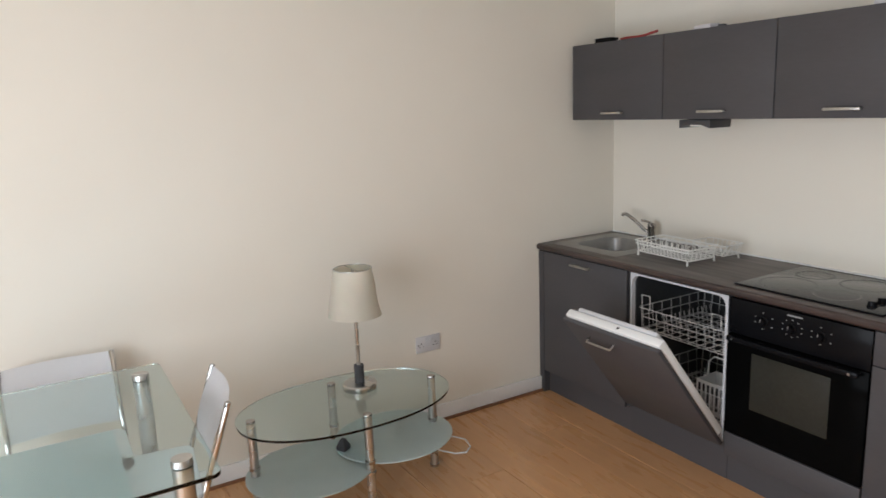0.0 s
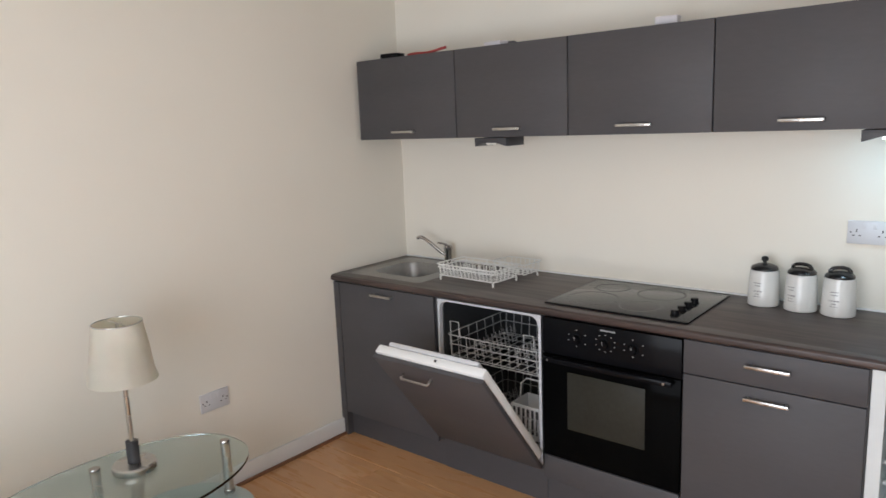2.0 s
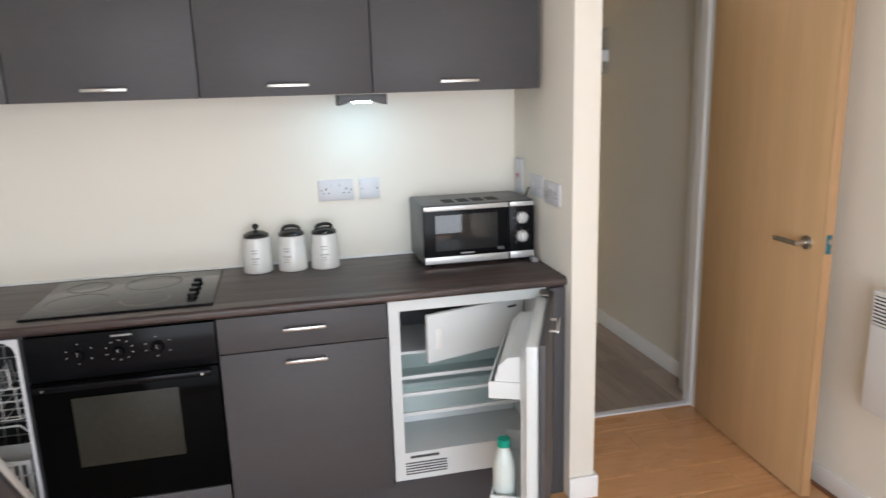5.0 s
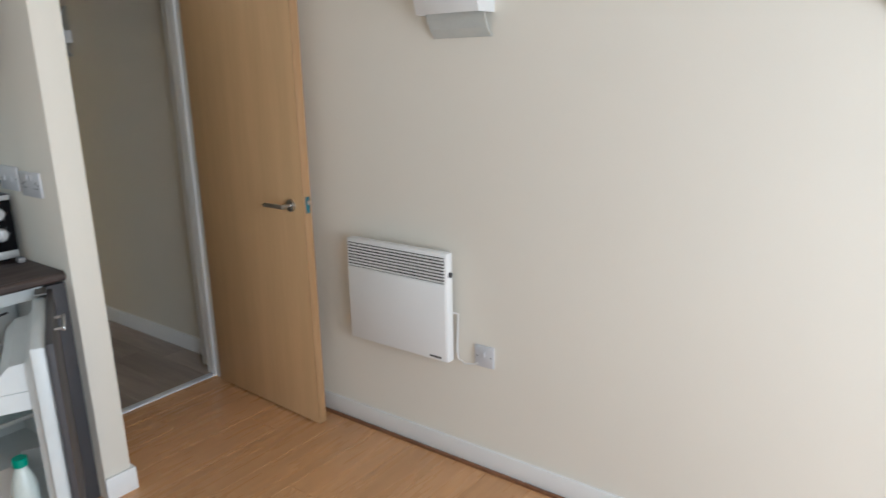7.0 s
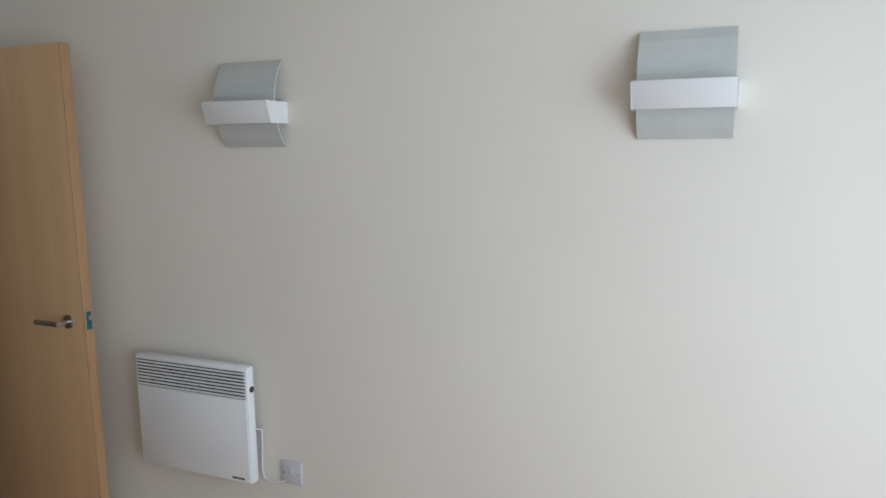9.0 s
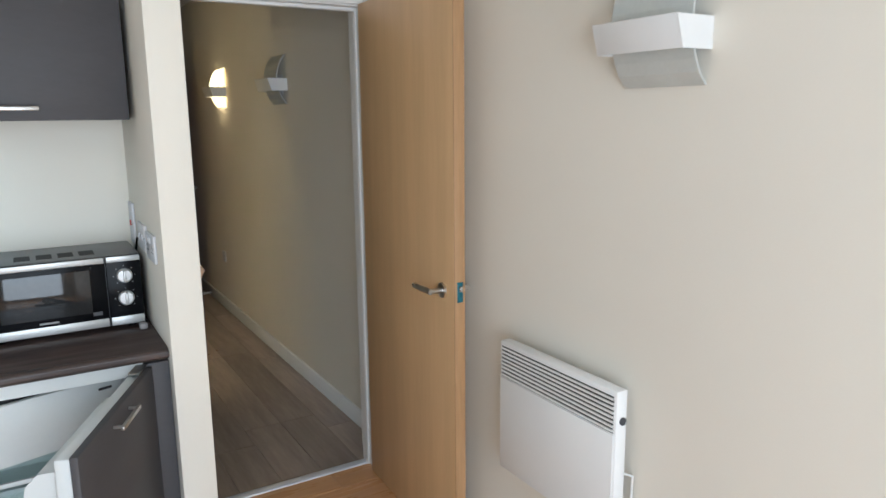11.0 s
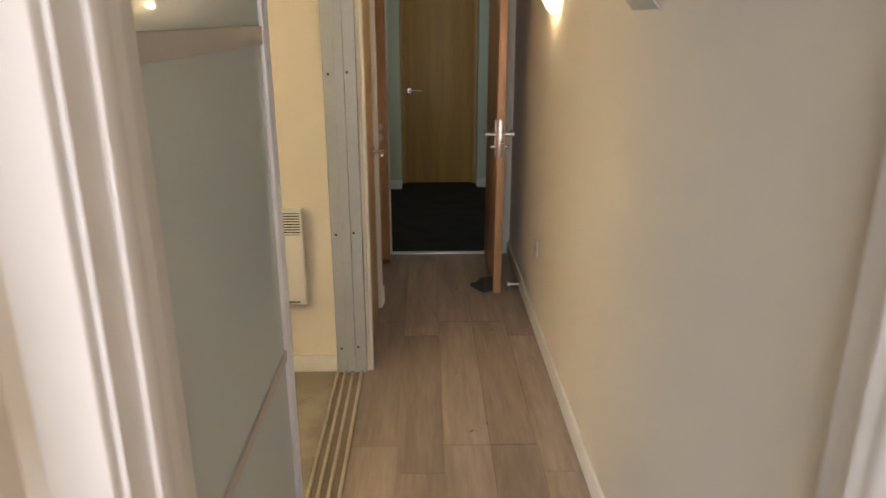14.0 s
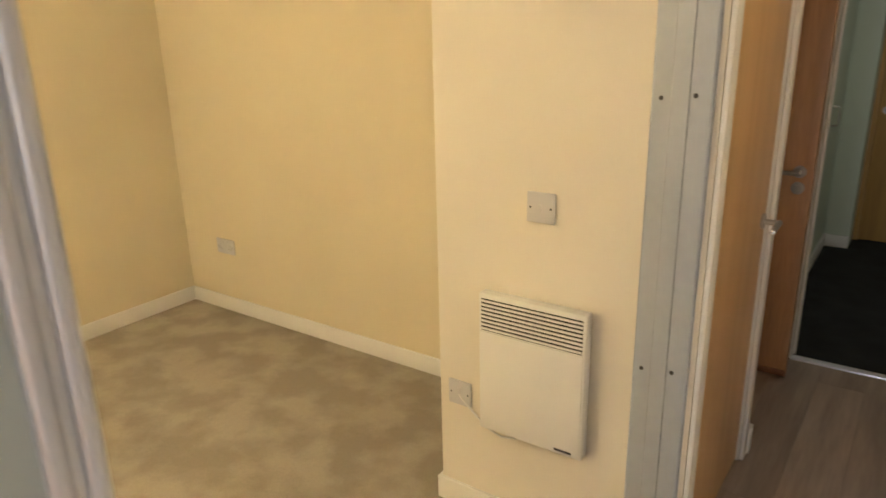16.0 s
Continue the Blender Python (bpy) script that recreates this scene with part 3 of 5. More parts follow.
def rounded(hx, hy, r, z, n=6):
    return [(sx * (hx - r) + r * math.cos(a), sy * (hy - r) + r * math.sin(a), z) for sx, sy, a0 in ((1, 1, 0), (-1, 1, 90), (-1, -1, 180), (1, -1, 270)) for a in [radians(a0 + 90 * k / n) for k in range(n + 1)]]


def loft(rings, cap=True):
    bm = bmesh.new()
    vs = [[bm.verts.new(p) for p in ring] for ring in rings]
    for a, b in zip(vs, vs[1:]):
        for k in range(len(a)):
            bm.faces.new((a[k], a[(k + 1) % len(a)], b[(k + 1) % len(b)], b[k]))
    if cap:
        bm.faces.new(vs[-1])
    return bm


part("bowl", loft([rounded(0.250, 0.238, 0.03, 0.0005), rounded(0.248, 0.236, 0.03, 0.003), rounded(0.172, 0.160, 0.07, 0.0035), rounded(0.166, 0.154, 0.07, -0.006), rounded(0.158, 0.146, 0.07, -0.12), rounded(0.13, 0.12, 0.06, -0.145)]), M_SINK, sink, smooth=True)
bm = bmesh.new()
tube(bm, (0, 0, -0.1448), (0, 0, -0.140), 0.038, 24, 0.034)
part("drain", bm, M_SINK, sink)
bm = bmesh.new()
tube(bm, (0.17, 0.06, -0.045), (0.152, 0.06, -0.045), 0.016, 16)
part("overflow", bm, M_DARKGREY, sink)
tap = thing("tap", pose(0.385, -0.082, 0.9035), "chrome mixer tap with a long swivel spout", "tap")
M_CHROME = material("polished_chrome", (0.50, 0.48, 0.46), 0.14, 1.0, vary=0.02, scale=8, fine=60, bump=0.0, wear=0.03)
part("body", lathe([(0.027, 0), (0.027, 0.006), (0.021, 0.012), (0.021, 0.07), (0.024, 0.078), (0.024, 0.092), (0.016, 0.102), (0.001, 0.104)], 24), M_CHROME, tap)
part("spout", rod([(-0.012, -0.004, 0.045), (-0.04, -0.014, 0.062), (-0.10, -0.034, 0.114), (-0.137, -0.045, 0.138), (-0.153, -0.05, 0.143), (-0.166, -0.054, 0.140), (-0.170, -0.055, 0.132)], 0.0095, 12), M_CHROME, tap)
part("lever", rod([(0.0, 0.0, 0.098), (-0.006, -0.012, 0.108), (-0.018, -0.032, 0.116), (-0.028, -0.05, 0.120)], 0.006, 10), M_CHROME, tap)

# white wire dish rack
M_WIRE = material("white_coated_wire", (0.82, 0.82, 0.79), 0.35, vary=0.02, scale=12, fine=120, bump=0.01)


def wire_mesh(points, r=0.0026, seg=6, name="wire", mat=None):
    return mesh_from(rod(points, r, seg), name, mat or M_WIRE, True)


def wires(parent, mesh, places, name="wire"):
    for p in places:
        ob = new(name, mesh)
        ob.parent = parent
        ob.location = p


def ring_path(x0, x1, y0, y1, z, n=4, r=0.018):
    pts = [((x0 + x1) / 2 + x, (y0 + y1) / 2 + y, zz) for x, y, zz in rounded((x1 - x0) / 2, (y1 - y0) / 2, r, z, n)]
    return pts + pts[:2]


rack = thing("dish_rack", pose(0.572, -0.412, 0.900, 0, 0, -3), "white plastic-coated wire dish rack, empty", "dish rack")
RW, RD, RT, RL = 0.370, 0.205, 0.080, 0.024
for z, i in ((RT, 0.0), (RT - 0.016, 0.003), (RL, 0.010)):
    part("rim", rod(ring_path(i, RW - i, i, RD - i, z), 0.0032 if z > 0.05 else 0.0026, 6), M_WIRE, rack)
wires(rack, wire_mesh([(0, 0, RT), (0, 0.004, RT - 0.03), (0, 0.010, RL)]), [(0.026 + 0.0227 * k, 0, 0) for k in range(15)])
wires(rack, wire_mesh([(0, 0, RT), (0, -0.004, RT - 0.03), (0, -0.010, RL)]), [(0.026 + 0.0454 * k, RD, 0) for k in range(8)])
wires(rack, wire_mesh([(0, 0, RT), (0.010, 0, RL)]), [(0, 0.026 + 0.0306 * k, 0) for k in range(6)])
wires(rack, wire_mesh([(0, 0, RT), (-0.010, 0, RL)]), [(RW, 0.026 + 0.0306 * k, 0) for k in range(6)])
wires(rack, wire_mesh([(0, 0.010, RL), (0, RD - 0.010, RL)]), [(0.026 + 0.0227 * k, 0, 0) for k in range(15)])
wires(rack, wire_mesh([(0, 0, RL), (0, 0.0, RT - 0.006), (0, 0.026, RT - 0.004), (0, 0.026, RL)]), [(0.10 + 0.035 * k, 0.10, 0) for k in range(6)])
for x, y in ((0.02, 0.012), (RW - 0.02, 0.012), (0.02, RD - 0.012), (RW - 0.02, RD - 0.012)):
    bm = bmesh.new()
    tube(bm, (x, y, 0), (x, y, RL + 0.002), 0.005, 10)
    part("foot", bm, M_WIRE, rack)
ext = part("side_tray", rod(ring_path(0.185, RW + 0.02, RD + 0.004, RD + 0.150, RT - 0.004, r=0.012), 0.0028, 6), M_WIRE, rack)
wires(ext, wire_mesh([(0, RD + 0.004, RT - 0.004), (0, RD + 0.014, RL), (0, RD + 0.140, RL), (0, RD + 0.150, RT - 0.004)]), [(0.205 + 0.028 * k, 0, 0) for k in range(7)])
wires(ext, wire_mesh([(0.185, 0, RT - 0.004), (0.195, 0, RL), (RW + 0.01, 0, RL), (RW + 0.02, 0, RT - 0.004)]), [(0, RD + 0.03 + 0.04 * k, 0) for k in range(3)])
for x in (0.21, RW):
    part("foot", rod([(x, RD + 0.13, RL), (x + 0.003, RD + 0.135, 0.0)], 0.004), M_WIRE, rack)

# ---- dishwasher, its door hanging half open ----
dw = thing("dishwasher", pose(0.705, 0, 0), "built-in dishwasher with dark front hanging half open", "dishwasher")
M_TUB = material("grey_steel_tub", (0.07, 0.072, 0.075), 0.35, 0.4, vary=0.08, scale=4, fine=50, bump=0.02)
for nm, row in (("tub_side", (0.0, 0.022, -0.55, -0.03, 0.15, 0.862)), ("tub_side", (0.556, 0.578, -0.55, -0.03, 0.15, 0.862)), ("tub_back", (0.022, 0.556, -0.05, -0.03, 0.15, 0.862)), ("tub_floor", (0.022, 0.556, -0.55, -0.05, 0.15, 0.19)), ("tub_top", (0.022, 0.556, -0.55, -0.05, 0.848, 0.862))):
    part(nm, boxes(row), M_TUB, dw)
part("rim", loft([[(x + 0.286, -0.572, z + 0.520) for x, z, _ in rounded(0.283, 0.337, 0.006, 0)], [(x + 0.286, -0.574, z + 0.520) for x, z, _ in rounded(0.280, 0.334, 0.006, 0)], [(x + 0.286, -0.574, z + 0.520) for x, z, _ in rounded(0.271, 0.328, 0.045, 0)], [(x + 0.286, -0.552, z + 0.520) for x, z, _ in rounded(0.269, 0.326, 0.045, 0)]], cap=False), M_PLATE, dw, smooth=False)
part("toe_kick", boxes((0.0, 0.578, -0.549, -0.5455, 0.0, 0.15)), M_CAB, dw)
dd = part("door", box(bmesh.new(), 0.0, 0.578, 0.0, 0.020, 0.0, 0.66, bevel=0.002), M_CAB, dw, m=pose(0, -0.600, 0.176, 38.0))
part("inner_door", box(bmesh.new(), 0.004, 0.574, 0.0205, 0.062, 0.04, 0.672, bevel=0.008), M_ENAMEL, dd, "white inner door")
part("liner", box(bmesh.new(), 0.05, 0.528, 0.0625, 0.086, 0.09, 0.672, bevel=0.010), M_PLATE, dd)
part("tablet_hatch", box(bmesh.new(), 0.17, 0.38, 0.0825, 0.094, 0.26, 0.40, bevel=0.004), M_DARKGREY, dd)
part("handle", rod([(0.135, 0, 0.585), (0.135, -0.026, 0.585), (0.139, -0.030, 0.585), (0.281, -0.030, 0.585), (0.285, -0.026, 0.585), (0.285, 0, 0.585)], 0.005), M_STEEL, dd, "bent steel handle")
bm = bmesh.new()
tube(bm, (0.33, 0.042, 0.672), (0.33, 0.042, 0.6745), 0.006, 12)
part("button", bm, M_DARKGREY, dd)


# White wire greyed down; the shade inside the tub is in its colour.
M_BWIRE = material("shaded_coated_wire", (0.55, 0.55, 0.54), 0.4, vary=0.03, scale=12, fine=120, bump=0.01)


def basket(name, x0, x1, y0, y1, z0, z1, label):
    b = part(name, rod(ring_path(x0, x1, y0, y1, z1, r=0.02), 0.0028, 6), M_BWIRE, dw, label)
    for z in (z0, (z0 + z1) / 2 + 0.01):
        ob = new("rail", mesh_from(rod(ring_path(x0 + 0.006, x1 - 0.006, y0 + 0.006, y1 - 0.006, z, r=0.02), 0.0024, 6), "rail", M_BWIRE, True))
        ob.parent = b
    n = 10
    step = (x1 - x0 - 0.04) / n
    m1 = wire_mesh([(0, y0, z1), (0, y0 + 0.008, z0), (0, y1 - 0.008, z0), (0, y1, z1)], mat=M_BWIRE)
    wires(b, m1, [(x0 + 0.02 + step * k, 0, 0) for k in range(n + 1)])
    m2 = wire_mesh([(x0, 0, z1), (x0 + 0.008, 0, z0), (x1 - 0.008, 0, z0), (x1, 0, z1)], mat=M_BWIRE)
    wires(b, m2, [(0, y0 + 0.03 + (y1 - y0 - 0.06) / 6 * k, 0) for k in range(7)])
    m3 = wire_mesh([(0, 0, z0), (0, -0.02, z0 + 0.09)], mat=M_BWIRE)
    for x in (x0 + 0.14, x0 + 0.36):
        wires(b, m3, [(x, y0 + 0.06 + 0.032 * k, 0) for k in range(11)], "tine")
    return b


basket("upper_basket", 0.032, 0.546, -0.545, -0.075, 0.570, 0.680, "white wire upper basket")
part("basket_front", rod([(0.06, -0.548, 0.681), (0.06, -0.550, 0.750), (0.11, -0.550, 0.750), (0.11, -0.548, 0.681)], 0.0028, 6), M_BWIRE, dw)
part("basket_front", rod([(0.468, -0.548, 0.681), (0.468, -0.550, 0.750), (0.518, -0.550, 0.750), (0.518, -0.548, 0.681)], 0.0028, 6), M_BWIRE, dw)
basket("lower_basket", 0.034, 0.544, -0.540, -0.075, 0.235, 0.365, "white wire lower basket")
cb = part("cutlery_basket", boxes((0.36, 0.52, -0.50, -0.36, 0.245, 0.251), (0.36, 0.364, -0.50, -0.36, 0.251, 0.40), (0.516, 0.52, -0.50, -0.36, 0.251, 0.40), (0.364, 0.516, -0.50, -0.496, 0.251, 0.40), (0.364, 0.516, -0.364, -0.36, 0.251, 0.40)), M_PLASTIC, dw, "pale plastic cutlery basket")
# Dark strips on the front hold the shade of the basket slots.
for k in range(6):
    part("slot", boxes((0.372 + 0.024 * k, 0.384 + 0.024 * k, -0.5022, -0.5002, 0.27, 0.385)), M_DARKGREY, cb)
part("cutlery_handle", rod([(0.365, -0.43, 0.40), (0.37, -0.43, 0.47), (0.40, -0.43, 0.50), (0.48, -0.43, 0.50), (0.51, -0.43, 0.47), (0.515, -0.43, 0.40)], 0.004), M_PLASTIC, dw)

# ---- oven ----
oven = thing("oven", pose(1.290, UY, 0), "black built-in electric oven with dark glass door", "oven")
OW = 0.588
M_OVENGLASS = material("black_oven_glass", (0.003, 0.003, 0.003), 0.10, vary=0.1, scale=4, fine=60, bump=0.0, wear=0.02)
M_OVENGLASS.node_tree.nodes["Principled BSDF"].inputs["Specular IOR Level"].default_value = 0.06
M_OVENGLASS.node_tree.nodes["Principled BSDF"].inputs["IOR"].default_value = 1.25
M_OVENWIN = material("brown_tinted_oven_window", (0.034, 0.033, 0.027), 0.35, vary=0.08, scale=3, fine=60, bump=0.0, wear=0.03)
M_OVENWIN.node_tree.nodes["Principled BSDF"].inputs["Specular IOR Level"].default_value = 0.10
M_MARK = material("white_print", (0.30, 0.30, 0.29), 0.5, vary=0.03, scale=20, fine=200, bump=0.0)
part("body", boxes((0.004, OW - 0.004, 0.022, 0.56, 0.250, 0.856)), M_DARKGREY, oven)
cp = part("control_panel", box(bmesh.new(), 0.0, OW, 0.0, 0.021, 0.706, 0.857, bevel=0.003), M_BLACK, oven)
od = part("door", box(bmesh.new(), 0.0, OW, -0.004, 0.021, 0.252, 0.702, bevel=0.004), M_OVENGLASS, oven)
part("window", box(bmesh.new(), 0.118, 0.452, -0.0055, -0.0042, 0.392, 0.640, bevel=0.0005), M_OVENWIN, od, "brown tinted oven window")
part("handle", box(bmesh.new(), 0.02, OW - 0.02, -0.048, -0.022, 0.682, 0.704, bevel=0.006), M_BLACK, od, "black bar handle")
for x in (0.05, OW - 0.05):
    part("handle_bracket", boxes((x - 0.012, x + 0.012, -0.024, -0.0042, 0.685, 0.701)), M_BLACK, od)
    part("screw_cap", boxes((x - 0.004, x + 0.004, -0.0495, -0.048, 0.689, 0.697)), M_STEEL, od)
for i, x in enumerate((0.163, 0.284, 0.404)):
    part("knob", lathe([(0.001, 0.0), (0.022, 0.0), (0.022, 0.006), (0.017, 0.010), (0.015, 0.026), (0.001, 0.027)], 24), M_BLACK, cp, m=pose(x, 0.0, 0.790, 90))
    part("knob_mark", boxes((x - 0.0009, x + 0.0009, -0.0285, -0.0272, 0.790, 0.804)), M_MARK, cp)
    for k in range(10 if i == 1 else 6):
        a = radians(20 + 320 * k / (9 if i == 1 else 5) - 90)
        mx, mz = x + 0.042 * math.sin(a) * 1.0, 0.790 + 0.034 * math.cos(a)
        part("dial_mark", boxes((mx - 0.0026, mx + 0.0026, -0.0009, -0.0001, mz - 0.0016, mz + 0.0016)), M_MARK, cp)
part("badge", boxes((OW / 2 - 0.032, OW / 2 + 0.032, -0.001, -0.0001, 0.838, 0.844)), M_MARK, cp)
solid("oven_base_panel", box(bmesh.new(), 1.292, 1.876, UY, UY + 0.018, 0.137, 0.246, bevel=0.0015), M_CAB, "dark grey panel under the oven", "panel")

# ---- hob ----
hob = thing("hob", pose(1.272, -0.527, 0.900), "black ceramic hob with four control knobs", "hob")
M_CERAM = material("black_ceramic_glass", (0.030, 0.030, 0.031), 0.16, vary=0.15, scale=5, fine=300, bump=0.0, wear=0.05)
M_ZONE = material("grey_cooking_zone_print", (0.085, 0.085, 0.083), 0.25, vary=0.15, scale=30, fine=300, bump=0.0)
part("glass", box(bmesh.new(), 0.0, 0.60, 0.0, 0.475, 0.0005, 0.0075, bevel=0.0025), M_CERAM, hob)
part("edge", boxes((-0.004, 0.604, -0.004, 0.0, 0.0005, 0.0065), (-0.004, 0.604, 0.475, 0.479, 0.0005, 0.0065), (-0.004, 0.0, 0.0, 0.475, 0.0005, 0.0065), (0.600, 0.604, 0.0, 0.475, 0.0005, 0.0065)), M_BLACK, hob)


def ring_mesh(r, w, z, seg=48):
    bm = bmesh.new()
    a = [bm.verts.new((r * math.cos(2 * math.pi * k / seg), r * math.sin(2 * math.pi * k / seg), z)) for k in range(seg)]
    b = [bm.verts.new(((r - w) * math.cos(2 * math.pi * k / seg), (r - w) * math.sin(2 * math.pi * k / seg), z)) for k in range(seg)]
    for k in range(seg):
        bm.faces.new((a[k], a[(k + 1) % seg], b[(k + 1) % seg], b[k]))
    return bm


for x, y, r in ((0.140, 0.150, 0.112), (0.130, 0.360, 0.078), (0.360, 0.350, 0.102), (0.365, 0.125, 0.086)):
    part("cooking_zone", ring_mesh(r, 0.008, 0.0078), M_ZONE, hob, m=pose(x, y, 0))
for k in range(4):
    part("knob", lathe([(0.019, 0), (0.019, 0.004), (0.016, 0.007), (0.0145, 0.022), (0.001, 0.023)], 20), M_BLACK, hob, m=pose(0.528, 0.07 + 0.068 * k, 0.0076))

# ---- fridge with open door ----
fr = thing("fridge", pose(2.471, 0, 0), "white under-counter fridge standing open and empty", "fridge")
M_FRIDGE = material("white_fridge_plastic", (0.70, 0.73, 0.73), 0.32, vary=0.02, scale=4, fine=80, bump=0.01)
FW = 0.601
for nm, row in (("side_wall", (0, 0.040, -0.572, -0.04, 0.15, 0.8645)), ("side_wall", (FW - 0.040, FW, -0.572, -0.04, 0.15, 0.8645)), ("top_wall", (0.040, FW - 0.040, -0.572, -0.04, 0.822, 0.8645)), ("base", (0.040, FW - 0.040, -0.572, -0.04, 0.15, 0.262)), ("back_wall", (0.040, FW - 0.040, -0.10, -0.04, 0.262, 0.822))):
    part(nm, boxes(row), M_FRIDGE, fr)
part("machine_step", prism([(-0.10, 0.262), (-0.10, 0.40), (-0.26, 0.40), (-0.32, 0.262)], 0.041, FW - 0.041, "x"), M_FRIDGE, fr)
# Dark strips laid on the base stand for its shaded vent slots.
for k in range(5):
    part("vent_slot", boxes((0.04, 0.20, -0.5735, -0.5722, 0.172 + 0.011 * k, 0.177 + 0.011 * k)), M_DARKGREY, fr)
part("printed_label", boxes((0.06, 0.17, -0.5735, -0.5722, 0.238, 0.248)), M_DARKGREY, fr)
M_SHELFGLASS = glass_material("shelf_glass", (0.88, 0.95, 0.92))
for z in (0.535, 0.465, 0.385):
    part("shelf", boxes((0.041, FW - 0.041, -0.50, -0.11, z, z + 0.005)), M_SHELFGLASS, fr, "clear glass shelf").visible_shadow = False
    part("shelf_edge", boxes((0.041, FW - 0.041, -0.512, -0.500, z - 0.004, z + 0.010), bevel=0.002), M_FRIDGE, fr)
ib = part("ice_box", boxes((0.041, FW - 0.041, -0.44, -0.11, 0.605, 0.615), (0.041, 0.055, -0.44, -0.11, 0.615, 0.821), (FW - 0.055, FW - 0.041, -0.44, -0.11, 0.615, 0.821)), M_FRIDGE, fr)
# Dark sheet at the back stands for the shade inside the ice box.
part("ice_box_shade_sheet", boxes((0.0555, FW - 0.0555, -0.13, -0.115, 0.616, 0.81)), M_DARKGREY, ib)
flap = part("ice_box_flap", box(bmesh.new(), -0.43, 0, -0.022, 0, 0, 0.185, bevel=0.006), M_FRIDGE, fr, m=pose(FW - 0.058, -0.445, 0.617, 0, 0, 17))
part("flap_grip", boxes((-0.40, -0.37, -0.026, -0.0222, 0.05, 0.13), bevel=0.0015), M_ENAMEL, flap)
part("badge", boxes((-0.075, -0.035, -0.0235, -0.0222, 0.150, 0.158)), M_DARKGREY, flap)
bm = bmesh.new()
tube(bm, (FW - 0.055, -0.30, 0.78), (FW - 0.055, -0.30, 0.74), 0.02, 12)
part("thermostat", bm, M_ENAMEL, fr)
fd = part("door", box(bmesh.new(), -0.580, 0, -0.019, 0, 0.14, 0.852, bevel=0.0018), M_CAB, fr, m=pose(FW + 0.004, -0.592, 0, 0, 0, 65.5))
bar_handle(fd, -0.29, -0.019, 0.818)
part("inner_door", box(bmesh.new(), -0.565, -0.018, 0.0005, 0.042, 0.16, 0.842, bevel=0.008), M_FRIDGE, fd, "white inner fridge door")
part("door_liner", loft([[(x - 0.29, 0.0425, z + 0.50) for x, z, _ in rounded(0.25, 0.31, 0.03, 0)], [(x - 0.29, 0.060, z + 0.50) for x, z, _ in rounded(0.235, 0.295, 0.03, 0)]]), M_FRIDGE, fd)


def bin_shelf(z, h):
    rows = ((-0.52, -0.06, 0.061, 0.160, z, z + 0.006), (-0.52, -0.514, 0.061, 0.160, z + 0.006, z + h), (-0.066, -0.06, 0.061, 0.160, z + 0.006, z + h), (-0.514, -0.066, 0.154, 0.160, z + 0.006, z + h))
    return part("door_bin", boxes(*rows), M_FRIDGE, fd, "white plastic door bin")


bin_shelf(0.225, 0.085)
bin_shelf(0.65, 0.055)
part("bin_cover", prism([(0.061, 0.706), (0.061, 0.79), (0.10, 0.785), (0.130, 0.755), (0.142, 0.706)], -0.518, -0.062, "x"), M_FRIDGE, fd)
M_HINGE = material("zinc_hinge", (0.35, 0.34, 0.32), 0.4, 0.9, vary=0.1, scale=30, fine=90, bump=0.03)
part("hinge", boxes((-0.07, 0.01, -0.002, 0.03, 0.853, 0.8575)), M_HINGE, fd)

# a bottle in the lower door bin
hinge_m = Matrix.Translation((2.471, 0, 0)) @ pose(FW + 0.004, -0.592, 0, 0, 0, 65.5)
spot = hinge_m @ Vector((-0.46, 0.122, 0.2312))
bottle = thing("bottle", pose(spot.x, spot.y, spot.z), "clear plastic bottle with a green cap, nearly empty", "bottle")
part("flask", lathe([(0.001, 0.0005), (0.033, 0.0005), (0.037, 0.007), (0.037, 0.145), (0.034, 0.170), (0.026, 0.200), (0.0185, 0.215), (0.018, 0.226)], 24), material("milky_plastic", (0.66, 0.72, 0.68), 0.3, vary=0.03, scale=20, fine=90, bump=0.01), bottle)
part("cap", lathe([(0.001, 0.2265), (0.021, 0.2265), (0.021, 0.250), (0.019, 0.252), (0.001, 0.252)], 24), material("green_cap_plastic", (0.0, 0.30, 0.20), 0.4, vary=0.05, scale=20, fine=90, bump=0.01), bottle, "green screw cap")
part("label_band", lathe([(0.0376, 0.014), (0.0376, 0.050)], 24), material("green_label", (0.03, 0.30, 0.19), 0.45, vary=0.1, scale=30, fine=120, bump=0.0), bottle, "green printed label")

# ---- wall cupboards ----
JOINTS = (0.030, 0.686, 1.285, 1.885, 2.486, 3.130)
WZ, WT, WY = 1.590, 1.996, -0.352
for x0, x1 in zip(JOINTS, JOINTS[1:]):
    ob = thing("wall_cupboard", pose(0, 0, 0), "dark grey wall cupboard with a closed flap door", "wall cupboard", "row of wall cupboards")
    part("carcass", boxes((x0 + 0.001, x1 - 0.001, WY + 0.020, -0.001, WZ + 0.002, WT - 0.002)), M_CAB, ob)
    d = part("door", box(bmesh.new(), x0 + 0.0025, x1 - 0.0025, WY, WY + 0.019, WZ, WT, bevel=0.0018), M_CAB, ob)
    bar_handle(d, (x0 + x1) / 2, WY, WZ + 0.036)

M_LED = glow_material("lit_led_lens", (0.80, 0.95, 1.0), 14.0)
M_LENS = material("unlit_white_lens", (0.80, 0.78, 0.72), 0.3, vary=0.03, scale=20, fine=90, bump=0.0)


